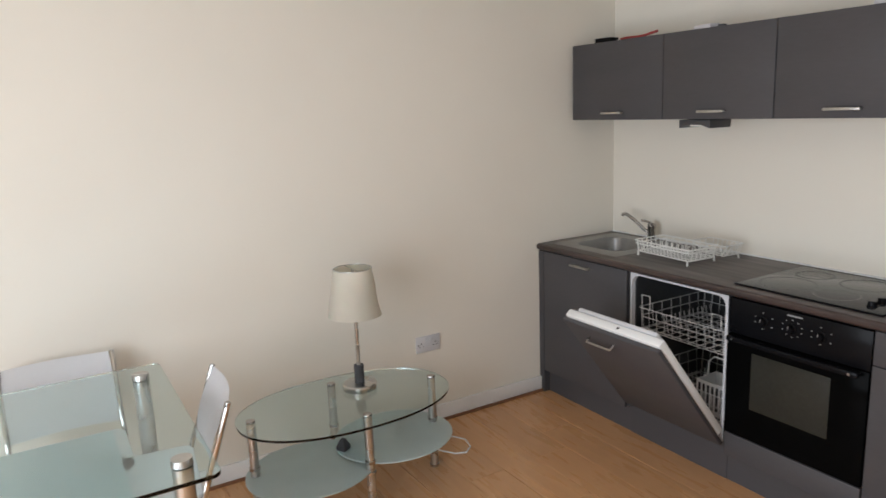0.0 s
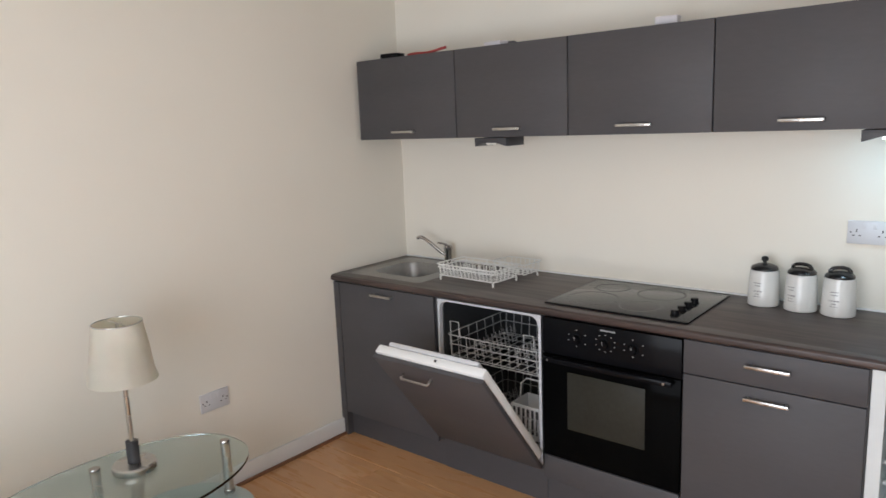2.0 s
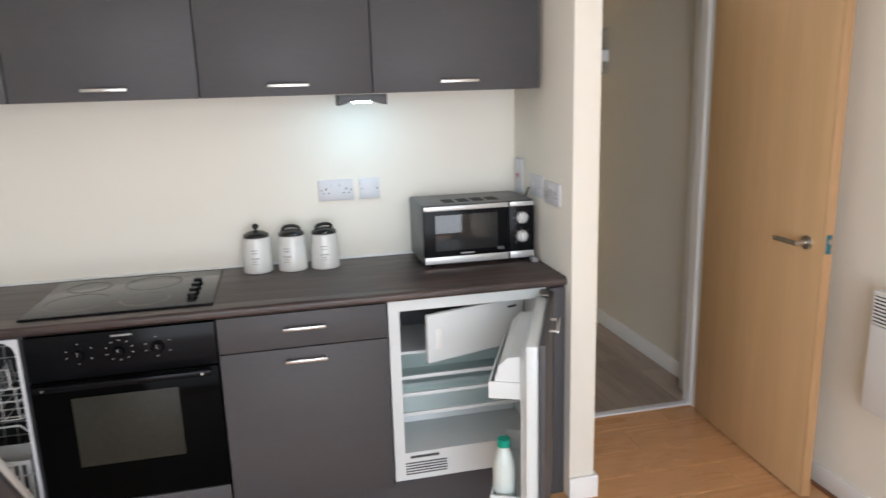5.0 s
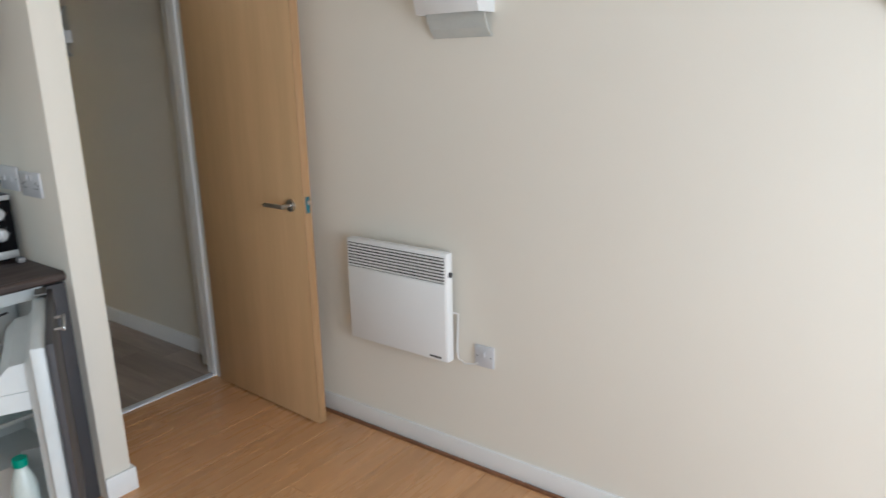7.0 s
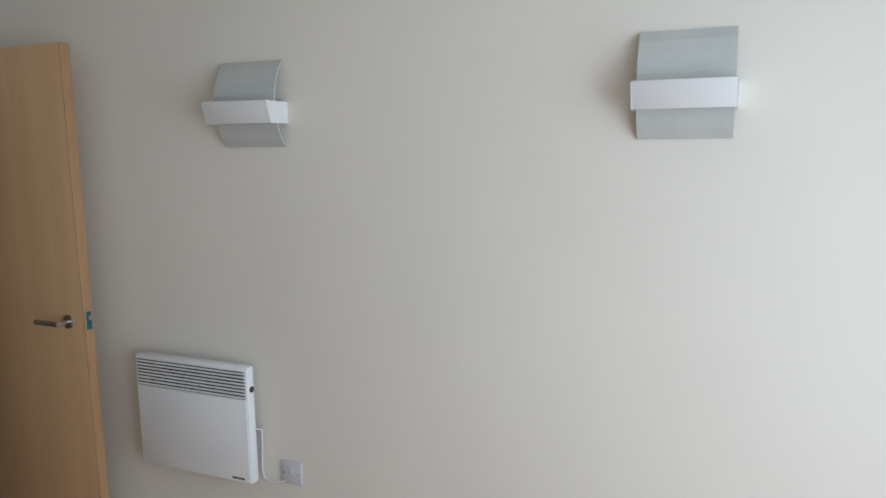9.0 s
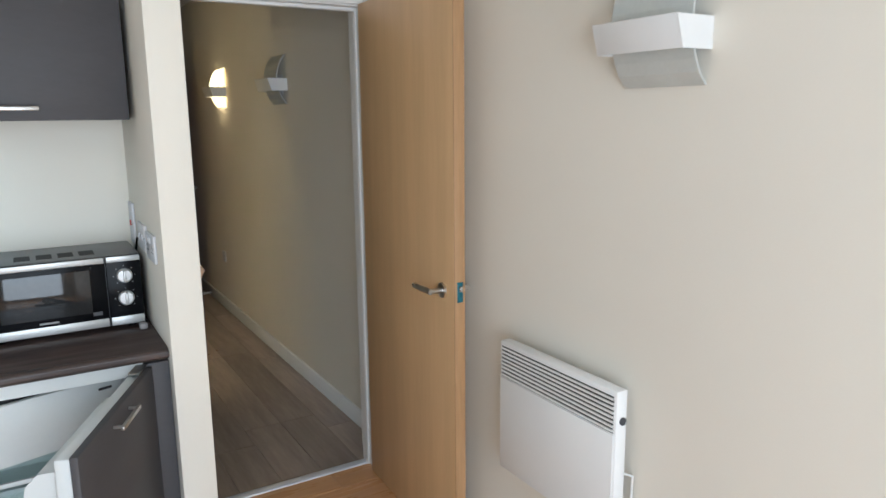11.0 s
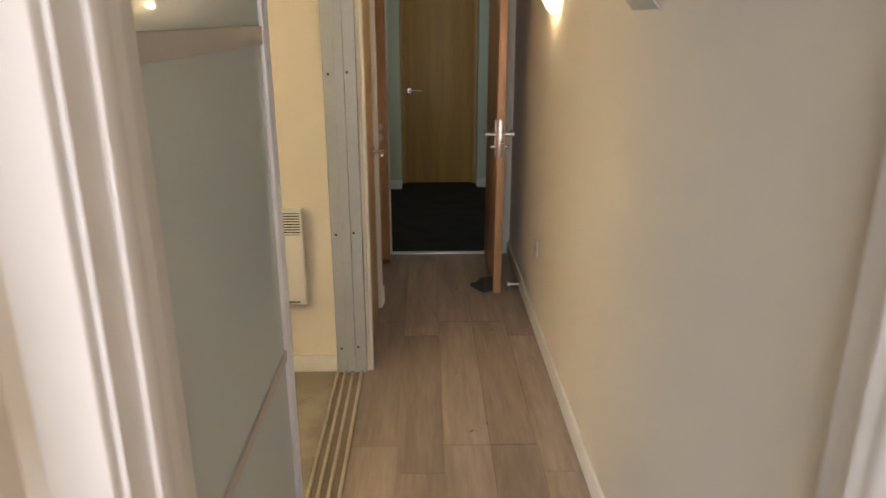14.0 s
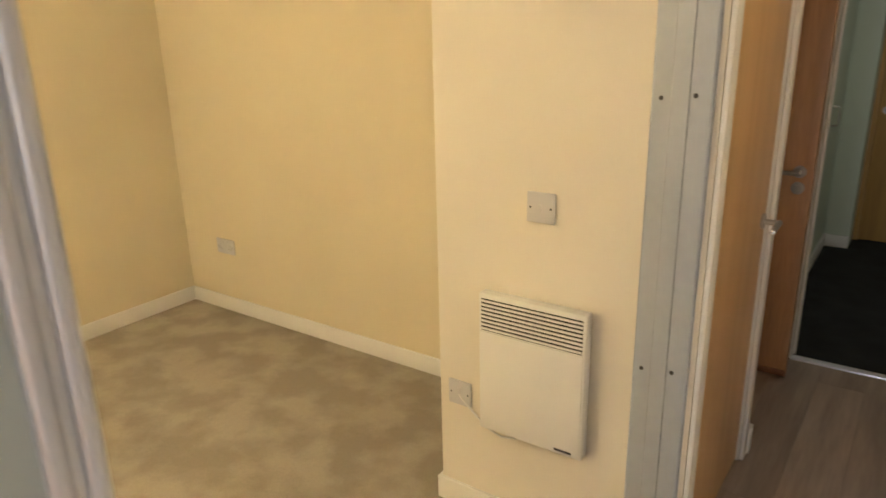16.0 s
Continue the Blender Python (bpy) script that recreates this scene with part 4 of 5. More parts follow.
def cupboard_light(x, lit):
    ob = thing("cupboard_light", pose(x, -0.27, WZ), "small grey wedge light under the cupboards, " + ("switched on" if lit else "switched off"), "light", "lights under the cupboards")
    part("housing", prism([(-0.088, -0.003), (0.088, -0.003), (0.088, -0.042), (0.034, -0.026), (-0.034, -0.026), (-0.088, -0.042)], -0.075, 0.075, "y", bevel=0.001), M_DARKGREY, ob)
    part("lens", boxes((-0.028, 0.028, -0.068, 0.068, -0.034, -0.0262), bevel=0.001), M_LED if lit else M_LENS, ob, "glowing white lens" if lit else "unlit lens")


cupboard_light(2.450, True)
cupboard_light(0.875, False)


def box_thing(name, m, sx, sy, sz, mat, label, category, bevel=0.003):
    return solid(name, box(bmesh.new(), -sx / 2, sx / 2, -sy / 2, sy / 2, 0, sz, bevel=bevel), mat, label, category, m)


# clutter on top of the wall cupboards
M_RED = material("red_plastic", (0.36, 0.03, 0.025), 0.4, vary=0.1, scale=20, fine=90, bump=0.02)
M_PAPER = material("pale_card", (0.60, 0.58, 0.60), 0.7, vary=0.05, scale=10, fine=120, bump=0.03)
box_thing("flat_box", pose(0.245, -0.30, WT, 0, 0, 6), 0.105, 0.07, 0.024, M_BLACK, "small flat black box on the cupboards", "box")
solid("red_tool", rod([(0.36, -0.31, WT + 0.007), (0.40, -0.30, WT + 0.012), (0.48, -0.31, WT + 0.007), (0.54, -0.32, WT + 0.010), (0.60, -0.30, WT + 0.024)], 0.0065, 8), M_RED, "red plastic tool lying on the cupboards", "tool")
box_thing("card_packet", pose(0.90, -0.31, WT, 0, 0, -8), 0.10, 0.06, 0.018, M_PAPER, "pale card packet on the cupboards", "packet")
box_thing("dark_clip", pose(0.985, -0.31, WT, 0, 0, 12), 0.03, 0.03, 0.012, M_DARKGREY, "small dark clip on the cupboards", "clip")
box_thing("card_box", pose(1.69, -0.30, WT, 0, 0, 3), 0.085, 0.05, 0.032, M_PAPER, "pale lilac card box on the cupboards", "box")

# ---- microwave ----
mw = thing("microwave", pose(2.665, -0.302, 0.900), "black and silver microwave oven with two dials", "microwave")
M_MWCASE = material("grey_enamelled_steel", (0.13, 0.13, 0.13), 0.42, vary=0.05, scale=6, fine=80, bump=0.01)
MW, MH, MD = 0.462, 0.252, 0.285
part("casing", box(bmesh.new(), 0.0, MW, 0.014, MD, 0.012, MH, bevel=0.006), M_MWCASE, mw)
M_SILVER = material("silver_paint", (0.55, 0.55, 0.54), 0.35, 0.5, vary=0.03, scale=10, fine=100, bump=0.01)
dm = part("door", box(bmesh.new(), 0.001, 0.352, 0.0, 0.013, 0.014, MH - 0.002, bevel=0.003), M_BLACK, mw)
part("trim_strip", boxes((0.003, 0.350, -0.003, -0.0002, MH - 0.022, MH - 0.004), bevel=0.001), M_SILVER, dm)
part("trim_strip", boxes((0.003, 0.350, -0.003, -0.0002, 0.016, 0.044), bevel=0.001), M_SILVER, dm)
M_MWWIN = material("dark_microwave_window", (0.022, 0.022, 0.023), 0.06, vary=0.08, scale=4, fine=60, bump=0.0, wear=0.02)
part("window", box(bmesh.new(), 0.048, 0.305, -0.0018, -0.0002, 0.068, 0.212, bevel=0.0005), M_MWWIN, dm, "dark reflective window")
part("badge", boxes((0.15, 0.205, -0.0035, -0.003, 0.052, 0.058)), M_MARK, dm)
pm = part("control_panel", box(bmesh.new(), 0.355, MW - 0.001, 0.0, 0.013, 0.014, MH - 0.002, bevel=0.003), M_BLACK, mw)
part("trim_strip", boxes((0.357, MW - 0.003, -0.003, -0.0002, MH - 0.022, MH - 0.004), bevel=0.001), M_SILVER, pm)
part("trim_strip", boxes((0.357, MW - 0.003, -0.003, -0.0002, 0.016, 0.044), bevel=0.001), M_SILVER, pm)
for z in (0.182, 0.106):
    part("dial", lathe([(0.001, 0), (0.025, 0), (0.024, 0.008), (0.020, 0.012), (0.001, 0.0125)], 28), M_SILVER, pm, "silver dial", m=pose(0.408, -0.0002, z, 90))
    part("dial_grip", box(bmesh.new(), 0.404, 0.412, -0.024, -0.012, z - 0.020, z + 0.020, bevel=0.002), M_SILVER, pm)
    for k in range(7):
        a = radians(-135 + 45 * k)
        mx, mz = 0.408 + 0.033 * math.sin(a), z + 0.033 * math.cos(a)
        part("dial_mark", boxes((mx - 0.0015, mx + 0.0015, -0.0008, -0.0001, mz - 0.0015, mz + 0.0015)), M_MARK, pm)
part("sticker", boxes((0.305, 0.332, -0.0012, -0.0002, 0.058, 0.070)), M_DARKGREY, dm)
# Flat dark strips on the closed casing stand for shaded vents.
for k in range(4):
    part("vent", boxes((0.10 + 0.062 * k, 0.145 + 0.062 * k, 0.06, 0.14, MH, MH + 0.0012)), M_SLOT, mw, "dark strips for the shade in the vent slots")
for x in (0.04, MW - 0.04):
    for y in (0.04, MD - 0.04):
        bm = bmesh.new()
        tube(bm, (x, y, 0), (x, y, 0.012), 0.012, 12)
        part("foot", bm, M_BLACK, mw)
solid("power_plug", boxes((3.100, 3.126, -0.35, -0.318, 0.900, 0.920), bevel=0.005), M_BACKBOX, "grey power plug lying by the microwave", "plug")
solid("power_cable", rod([(3.105, -0.32, 0.905), (3.132, -0.28, 0.907), (3.138, -0.16, 0.907), (3.136, -0.10, 0.96), (3.134, -0.12, 1.10), (3.133, -0.22, 1.19)], 0.0035), M_BLACK, "black power cable beside the microwave", "cable")

# ---- storage jars ----
M_JAR = material("white_glazed_ceramic", (0.68, 0.67, 0.64), 0.22, vary=0.02, scale=6, fine=60, bump=0.01)
M_INK = material("faded_grey_print", (0.33, 0.32, 0.31), 0.5, vary=0.2, scale=60, fine=200, bump=0.0)
M_LIDJ = material("black_glazed_ceramic", (0.016, 0.015, 0.015), 0.22, vary=0.1, scale=6, fine=60, bump=0.01)
for i, (x, y, turn) in enumerate(((2.020, -0.100, 10), (2.158, -0.112, -6), (2.288, -0.118, 14))):
    jar = thing("storage_jar", pose(x, y, 0.900, 0, 0, turn), "white ceramic storage jar with black " + ("knobbed lid" if i == 0 else "looped lid"), "storage jar", "jars on the worktop")
    prof = [(0.001, 0.0005), (0.055, 0.0005), (0.059, 0.004), (0.0595, 0.012), (0.0585, 0.030)]
    for k in range(5):
        z = 0.100 + 0.007 * k
        prof += [(0.0562 - 0.0005 * k, z), (0.0550 - 0.0005 * k, z + 0.0035)]
    prof += [(0.0535, 0.136), (0.0505, 0.142), (0.001, 0.143)]
    body = part("body", lathe(prof, 32), M_JAR, jar)
    part("lid", lathe([(0.001, 0.1435), (0.051, 0.1435), (0.051, 0.149), (0.046, 0.156), (0.030, 0.164), (0.012, 0.168), (0.001, 0.168)], 28), M_LIDJ, jar, "black lid")
    if i == 0:
        part("knob", lathe([(0.001, 0.1685), (0.008, 0.1685), (0.007, 0.174), (0.013, 0.180), (0.014, 0.188), (0.008, 0.195), (0.001, 0.196)], 18), M_LIDJ, jar)
    else:
        part("loop_handle", rod([(-0.034, 0, 0.158), (-0.034, 0, 0.166), (-0.026, 0, 0.175), (-0.010, 0, 0.179), (0.010, 0, 0.179), (0.026, 0, 0.175), (0.034, 0, 0.166), (0.034, 0, 0.158)], 0.007), M_LIDJ, jar)
    for k, (w, z) in enumerate(((0.030, 0.094), (0.024, 0.083), (0.034, 0.060), (0.018, 0.050), (0.026, 0.040))):
        bm = bmesh.new()
        pts = []
        for s in range(5):
            a = (s / 4 - 0.5) * w / 0.0568 - 0.35
            pts.append((math.sin(a), -math.cos(a)))
        vs = [[bm.verts.new((px * (0.0593 - 0.030 * (z + dz)), py * (0.0593 - 0.030 * (z + dz)), z + dz)) for px, py in pts] for dz in (0, 0.0035 if k != 2 else 0.006)]
        for s in range(4):
            bm.faces.new((vs[0][s], vs[0][s + 1], vs[1][s + 1], vs[1][s]))
        part("printed_line", bm, M_INK, body)

# ---- sockets and switches ----
M_RED2 = material("red_switch", (0.5, 0.04, 0.03), 0.4, vary=0.05, scale=30, fine=90, bump=0.0)


def plate(name, m, w, h, label, holes=(), rockers=(), red=(), category="socket"):
    """A wall plate facing local -y, its middle at the origin."""
    ob = thing(name, m, label, category)
    pl = part("plate", box(bmesh.new(), -w / 2, w / 2, -0.010, -0.0005, -h / 2, h / 2, bevel=0.003), M_PLATE, ob)
    for x in (-w / 2 + 0.012, w / 2 - 0.012):
        bm = bmesh.new()
        tube(bm, (x, -0.0098, 0), (x, -0.0106, 0), 0.0032, 10)
        part("screw", bm, M_DARKGREY, pl)
    # Pin holes are flat dark blocks, shade put in as colour.
    for x in holes:
        for dx, dz, a, b in ((0, 0.006, 0.002, 0.005), (-0.011, -0.012, 0.0035, 0.002), (0.011, -0.012, 0.0035, 0.002)):
            part("pin_hole", boxes((x + dx - a, x + dx + a, -0.0106, -0.0099, dz - b, dz + b)), M_SLOT, pl)
    for x, z in rockers:
        part("rocker", box(bmesh.new(), x - 0.006, x + 0.006, -0.014, -0.0099, z - 0.010, z + 0.010, bevel=0.0015), M_RED2 if (x, z) in red else M_PLATE, pl)
    return ob


double = dict(holes=(-0.042, 0.042), rockers=((-0.018, 0.024), (0.018, 0.024)))
plate("double_socket", pose(2.357, 0, 1.198, 0, 0, 0), 0.147, 0.088, "white plastic double socket on the kitchen wall", **double)
plate("blank_plate", pose(2.498, 0, 1.198, 0, 0, 0), 0.087, 0.088, "white plastic connection plate beside a socket")
plate("double_socket", pose(0, -1.347, 0.455, 0, 0, 90), 0.147, 0.088, "white plastic double socket low on the wall", **double)
plate("double_socket", pose(PIER0, -0.46, 1.195, 0, 0, -90), 0.147, 0.088, "white plastic double socket on the end wall", **double)
plate("cooker_switch", pose(PIER0, -0.29, 1.205, 0, 0, -90), 0.147, 0.088, "white plastic double switch on the end wall", rockers=((-0.03, 0), (0.03, 0)), category="switch")
plate("isolator_switch", pose(PIER0, -0.075, 1.225, 0, 0, -90), 0.087, 0.147, "tall white isolator switch with a red rocker", rockers=((0.0, 0.0),), red=((0.0, 0.0),), category="switch")
plate("fused_spur", pose(RIGHT, -1.683, 0.483, 0, 0, -90), 0.087, 0.087, "white fused spur beside the heater", rockers=((0.0, 0.01),), category="switch")
plate("single_socket", pose(HALLR, 3.02, 0.455, 0, 0, -90), 0.087, 0.087, "white socket low on the hall wall", holes=(0.0,), category="socket")
plate("light_switch", pose(2.876, BEDW, 1.102), 0.087, 0.087, "white light switch on the bedroom wall", rockers=((0.0, 0.0),), category="switch")
plate("fused_spur", pose(2.596, BEDW, 0.440), 0.087, 0.087, "white fused spur with a cable to the heater", rockers=((0.0, 0.01),), category="switch")
plate("double_socket", pose(0.513, BEDY, 0.402), 0.147, 0.087, "white double socket on the far bedroom wall", **double)

# ---- electric panel heaters ----


def heater(m, w, h, label, cable_pts, out=0.066, dial=True):
    """Faces local -y; the back of the case stands off the wall at y = 0; origin at the lower left corner of the case."""
    ob = thing("panel_heater", m, label, "heater", "electric panel heaters")
    case = part("case", box(bmesh.new(), 0, w, -out, -out + 0.040, 0, h, bevel=0.006), M_ENAMEL, ob)
    part("front_plate", box(bmesh.new(), 0.005, w - 0.006, -out - 0.004, -out - 0.0003, 0.006, h - 0.121, bevel=0.0015), M_ENAMEL, ob)
    # The dark sheet stands for the shade between the louvres.
    gr = part("grille", boxes((0.010, w - 0.010, -out - 0.0012, -out - 0.0003, h - 0.118, h - 0.016)), M_SLOT, ob, "dark sheet for the shade behind the louvres")
    n = 8
    louvre = mesh_from(boxes((0.010, w - 0.010, -0.0035, 0.0, -0.0031, 0.0031)), "louvre", M_ENAMEL)
    for k in range(n):
        lv = new("louvre", louvre)
        lv.parent = gr
        lv.location = (0, -out - 0.0012, h - 0.111 + 0.0126 * k)
    part("badge", boxes((w - 0.085, w - 0.030, -out - 0.0048, -out - 0.0041, 0.014, 0.021)), M_DARKGREY, case)
    part("bracket", boxes((0.05, 0.08, -out + 0.040, -0.0005, 0.05, h - 0.05), (w - 0.08, w - 0.05, -out + 0.040, -0.0005, 0.05, h - 0.05)), M_DARKGREY, ob)
    if dial:
        bm = bmesh.new()
        tube(bm, (w, -out + 0.022, h - 0.085), (w + 0.004, -out + 0.022, h - 0.085), 0.011, 14)
        part("control_dial", bm, M_DARKGREY, ob, "dark control dial")
    part("cable", rod(cable_pts, 0.0034, 8), M_PLASTIC, ob, "white cable")
    return ob


heater(pose(RIGHT, -1.049, 0.450, 0, 0, -90), 0.514, 0.437, "white electric panel heater with louvres on the wall",
       [(0.514, -0.045, 0.20), (0.518, -0.014, 0.185), (0.513, -0.010, 0.11), (0.508, -0.010, 0.03), (0.515, -0.010, -0.004), (0.550, -0.010, -0.016), (0.59, -0.011, -0.006), (0.606, -0.011, 0.0)], out=0.078)
heater(pose(2.700, BEDW, 0.374), 0.346, 0.458, "narrow white electric panel heater on the bedroom wall",
       [(0.14, -0.03, 0.002), (0.125, -0.03, -0.015), (0.06, -0.02, -0.035), (0.00, -0.012, -0.025), (-0.06, -0.010, 0.02), (-0.095, -0.010, 0.048), (-0.104, -0.012, 0.062)], out=0.055, dial=False)

# ---- wall lamps ----
M_SHADE = material("frosted_lamp_glass", (0.58, 0.60, 0.57), 0.4, vary=0.03, scale=8, fine=120, bump=0.01)
M_SHADELIT = glow_material("lit_lamp_glass", (1.0, 0.80, 0.42), 2.2)


def sconce(m, lit=False):
    """Faces local -y, the wall at y = 0; origin at the middle of the white band."""
    ob = thing("wall_lamp", m, "white and frosted glass wall lamp, " + ("switched on" if lit else "switched off"), "wall lamp", "wall lamps")
    w = 0.128
    top, bot, n = 0.172, -0.112, 10
    outer = []
    for k in range(n + 1):
        z = bot + (top - bot) * k / n
        outer.append((-0.006 - 0.056 * math.sin(math.pi * k / n) ** 0.7, z))
    inner_edge = [(y + 0.005, z) for y, z in reversed(outer)]
    part("glass_shade", prism(outer + inner_edge, -w + 0.006, w - 0.006, "x"), M_SHADELIT if lit else M_SHADE, ob, "glowing glass shade" if lit else "frosted glass shade")
    part("band", prism([(-0.096, -0.035), (-0.118, 0.036), (-0.112, 0.038), (-0.090, -0.032)], -w, w, "x", bevel=0.001), M_PLASTIC, ob, "white band")
    for s in (-1, 1):
        part("side_plate", prism([(-0.096, -0.035), (-0.118, 0.036), (-0.0006, 0.036), (-0.0006, -0.035)], s * w - 0.002, s * w + 0.002, "x"), M_PLASTIC, ob)
    part("back_plate", boxes((-0.05, 0.05, -0.004, -0.0006, -0.06, 0.06)), M_PLASTIC, ob)
    return ob


sconce(pose(RIGHT, -1.600, 1.769, 0, 0, -90))
sconce(pose(RIGHT, -2.990, 1.778, 0, 0, -90))
sconce(pose(HALLR, 1.385, 1.775, 0, 0, -90))
sconce(pose(HALLR, 2.770, 1.775, 0, 0, -90), lit=True)

# unseen uplighter added on the bedroom side of the kitchen wall
sconce(pose(1.50, 0.10, 1.775, 0, 0, 180), lit=True)
# unseen fitting, added to go with the corridor lamp
tube_lamp = thing("assumed_corridor_light", pose(3.9, 5.0, CEIL), "assumed slim ceiling light, out of view in the common corridor", "ceiling light")
part("housing", boxes((-0.45, 0.45, -0.05, 0.05, -0.035, -0.0005), bevel=0.006), M_PLASTIC, tube_lamp)

# ---- intercom, switch and card by the inner door ----
ic = thing("intercom", pose(PIER1, -0.369, 1.268, 0, 0, 90), "white wall intercom with screen and button column", "intercom")
part("back_box", box(bmesh.new(), -0.100, 0.100, -0.013, -0.0005, 0.002, 0.201, bevel=0.002), M_BACKBOX, ic, "grey back box")
part("body", loft([[(x, -0.0135, z + 0.1015) for x, z, _ in rounded(0.103, 0.1015, 0.008, 0)], [(x, -0.022, z + 0.1015) for x, z, _ in rounded(0.103, 0.1015, 0.008, 0)], [(x + 0.003, -0.029, z + 0.1015) for x, z, _ in rounded(0.092, 0.094, 0.008, 0)], [(x + 0.003, -0.030, z + 0.1015) for x, z, _ in rounded(0.088, 0.090, 0.007, 0)]]), M_PLASTIC, ic)
M_SCREEN = material("dark_screen", (0.05, 0.055, 0.055), 0.12, vary=0.1, scale=10, fine=60, bump=0.0)
M_SEA = material("grey_green_plastic", (0.17, 0.23, 0.22), 0.35, vary=0.05, scale=8, fine=90, bump=0.01)
part("screen", boxes((-0.062, 0.056, -0.0318, -0.0302, 0.110, 0.190), bevel=0.0006), M_SCREEN, ic, "dark glossy screen")
part("speaker_panel", boxes((-0.062, 0.056, -0.0314, -0.0302, 0.010, 0.108), bevel=0.0005), M_SEA, ic, "grey green lower panel")
for k in range(7):
    bm = bmesh.new()
    tube(bm, (0.074, -0.0300, 0.030 + 0.0145 * k), (0.074, -0.0335, 0.030 + 0.0145 * k), 0.0042, 10)
    part("button", bm, M_BACKBOX, ic)
part("hanging_stylus", prism([(0.050, 0.012), (0.068, 0.012), (0.068, -0.074), (0.058, -0.079)], -0.043, -0.0335, "y", bevel=0.003), M_DARKGREY, ic, "dark hanging wand")
plate("light_switch", pose(PIER1, -0.497, 1.138, 0, 0, 90), 0.087, 0.087, "white light switch on the end wall", rockers=((-0.015, 0), (0.015, 0)), category="switch")
plate("light_switch", pose(PIER1, -0.383, 1.156, 0, 0, 90), 0.075, 0.087, "white plastic switch plate set above another", rockers=((0.0, 0),), category="switch")
M_CARD = material("peach_card", (0.66, 0.50, 0.38), 0.7, vary=0.05, scale=12, fine=120, bump=0.03)
solid("hanging_card", box(bmesh.new(), -0.042, 0.042, -0.003, 0.003, -0.042, 0.042, bevel=0.001), M_CARD, "square peach card hanging askew from a hook", "card", pose(PIER1 + 0.038, -0.335, 1.066, 0, 45, 42))

# ---- tables, lamp and chairs ----
M_TGLASS = glass_material("green_tinted_table_glass", (0.76, 0.91, 0.92))
M_TFROST = material("frosted_shelf_glass", (0.68, 0.79, 0.79), 0.35, vary=0.03, scale=5, fine=200, bump=0.01)
M_TFROST.node_tree.nodes["Principled BSDF"].inputs["Transmission Weight"].default_value = 0.55
ct = thing("coffee_table", pose(0.440, -2.003, 0), "oval glass coffee table on steel tube legs", "coffee table")


def oval(cx, cy, a, b, seg=56, power=2.0):
    out = []
    for k in range(seg):
        t = 2 * math.pi * k / seg
        c, s = math.cos(t), math.sin(t)
        out.append((cx + a * math.copysign(abs(c) ** (2 / power), c), cy + b * math.copysign(abs(s) ** (2 / power), s)))
    return out


top = part("tabletop", prism(oval(0, 0, 0.300, 0.478, power=2.2), 0.445, 0.455, "z"), M_TGLASS, ct, "clear green-edged glass top")
for cx, cy, z in ((0.035, -0.195, 0.205), (0.005, 0.215, 0.225)):
    part("shelf", prism(oval(cx, cy, 0.245, 0.275), z, z + 0.007, "z"), M_TFROST, ct, "frosted glass lower shelf")
for x, y in ((-0.035, -0.415), (0.190, 0.010), (-0.020, 0.435), (-0.215, 0.012)):
    bm = bmesh.new()
    tube(bm, (x, y, 0), (x, y, 0.4445), 0.019, 20)
    lg = part("leg", bm, M_STEEL, ct, "brushed steel tube leg")
    for z in (0.0, 0.19, 0.24):
        bm = bmesh.new()
        tube(bm, (x, y, z), (x, y, z + 0.012), 0.0225, 20)
        part("collar", bm, M_CHROME, lg)
    bm = bmesh.new()
    tube(bm, (x, y, 0.4555), (x, y, 0.4605), 0.020, 20, 0.018)
    part("cap", bm, M_CHROME, lg)

lm = thing("table_lamp", pose(0.345, -1.897, 0.4553), "table lamp with dented cream shade and steel stem", "table lamp")
part("base", lathe([(0.001, 0), (0.076, 0), (0.078, 0.004), (0.078, 0.022), (0.073, 0.027), (0.001, 0.028)], 40), M_STEEL, lm)
part("sleeve", lathe([(0.001, 0.0285), (0.0225, 0.0285), (0.0225, 0.110), (0.001, 0.111)], 24), M_DARKGREY, lm, "dark sleeve round the stem")
bm = bmesh.new()
tube(bm, (0, 0, 0.106), (0, 0, 0.40), 0.0085, 14)
part("stem", bm, M_STEEL, lm)
bm = bmesh.new()
seg = 44
R = [(0.121, 0.346), (0.115, 0.384), (0.107, 0.426), (0.098, 0.474), (0.090, 0.522), (0.084, 0.558)]
rings = []
for r, z in R:
    ring = []
    for k in range(seg):
        a = 2 * math.pi * k / seg
        dent = 0.010 * math.exp(-((a - 1.2) / 0.35) ** 2) * math.exp(-((z - 0.395) / 0.05) ** 2)
        ring.append(bm.verts.new(((r - dent) * math.cos(a), (r - dent) * math.sin(a), z)))
    rings.append(ring)
for a, b in zip(rings, rings[1:]):
    for k in range(seg):
        bm.faces.new((a[k], a[(k + 1) % seg], b[(k + 1) % seg], b[k]))
bmesh.ops.solidify(bm, geom=list(bm.faces), thickness=0.002)
M_CREAM = material("cream_lamp_fabric", (0.84, 0.80, 0.70), 0.9, vary=0.03, scale=6, fine=260, bump=0.12)
M_CREAM.node_tree.nodes["Principled BSDF"].inputs["Subsurface Weight"].default_value = 0.1
part("shade", bm, M_CREAM, lm, "cream fabric shade", smooth=True)
part("shade_ring", rod([(0.084 * math.cos(2 * math.pi * k / 24), 0.084 * math.sin(2 * math.pi * k / 24), 0.558) for k in range(26)], 0.002), M_STEEL, lm)
part("shade_spokes", rod([(-0.083, 0, 0.555), (0.083, 0, 0.555)], 0.0018), M_STEEL, lm)
part("stem_top", rod([(0, 0, 0.40), (0, 0, 0.555)], 0.006), M_STEEL, lm)
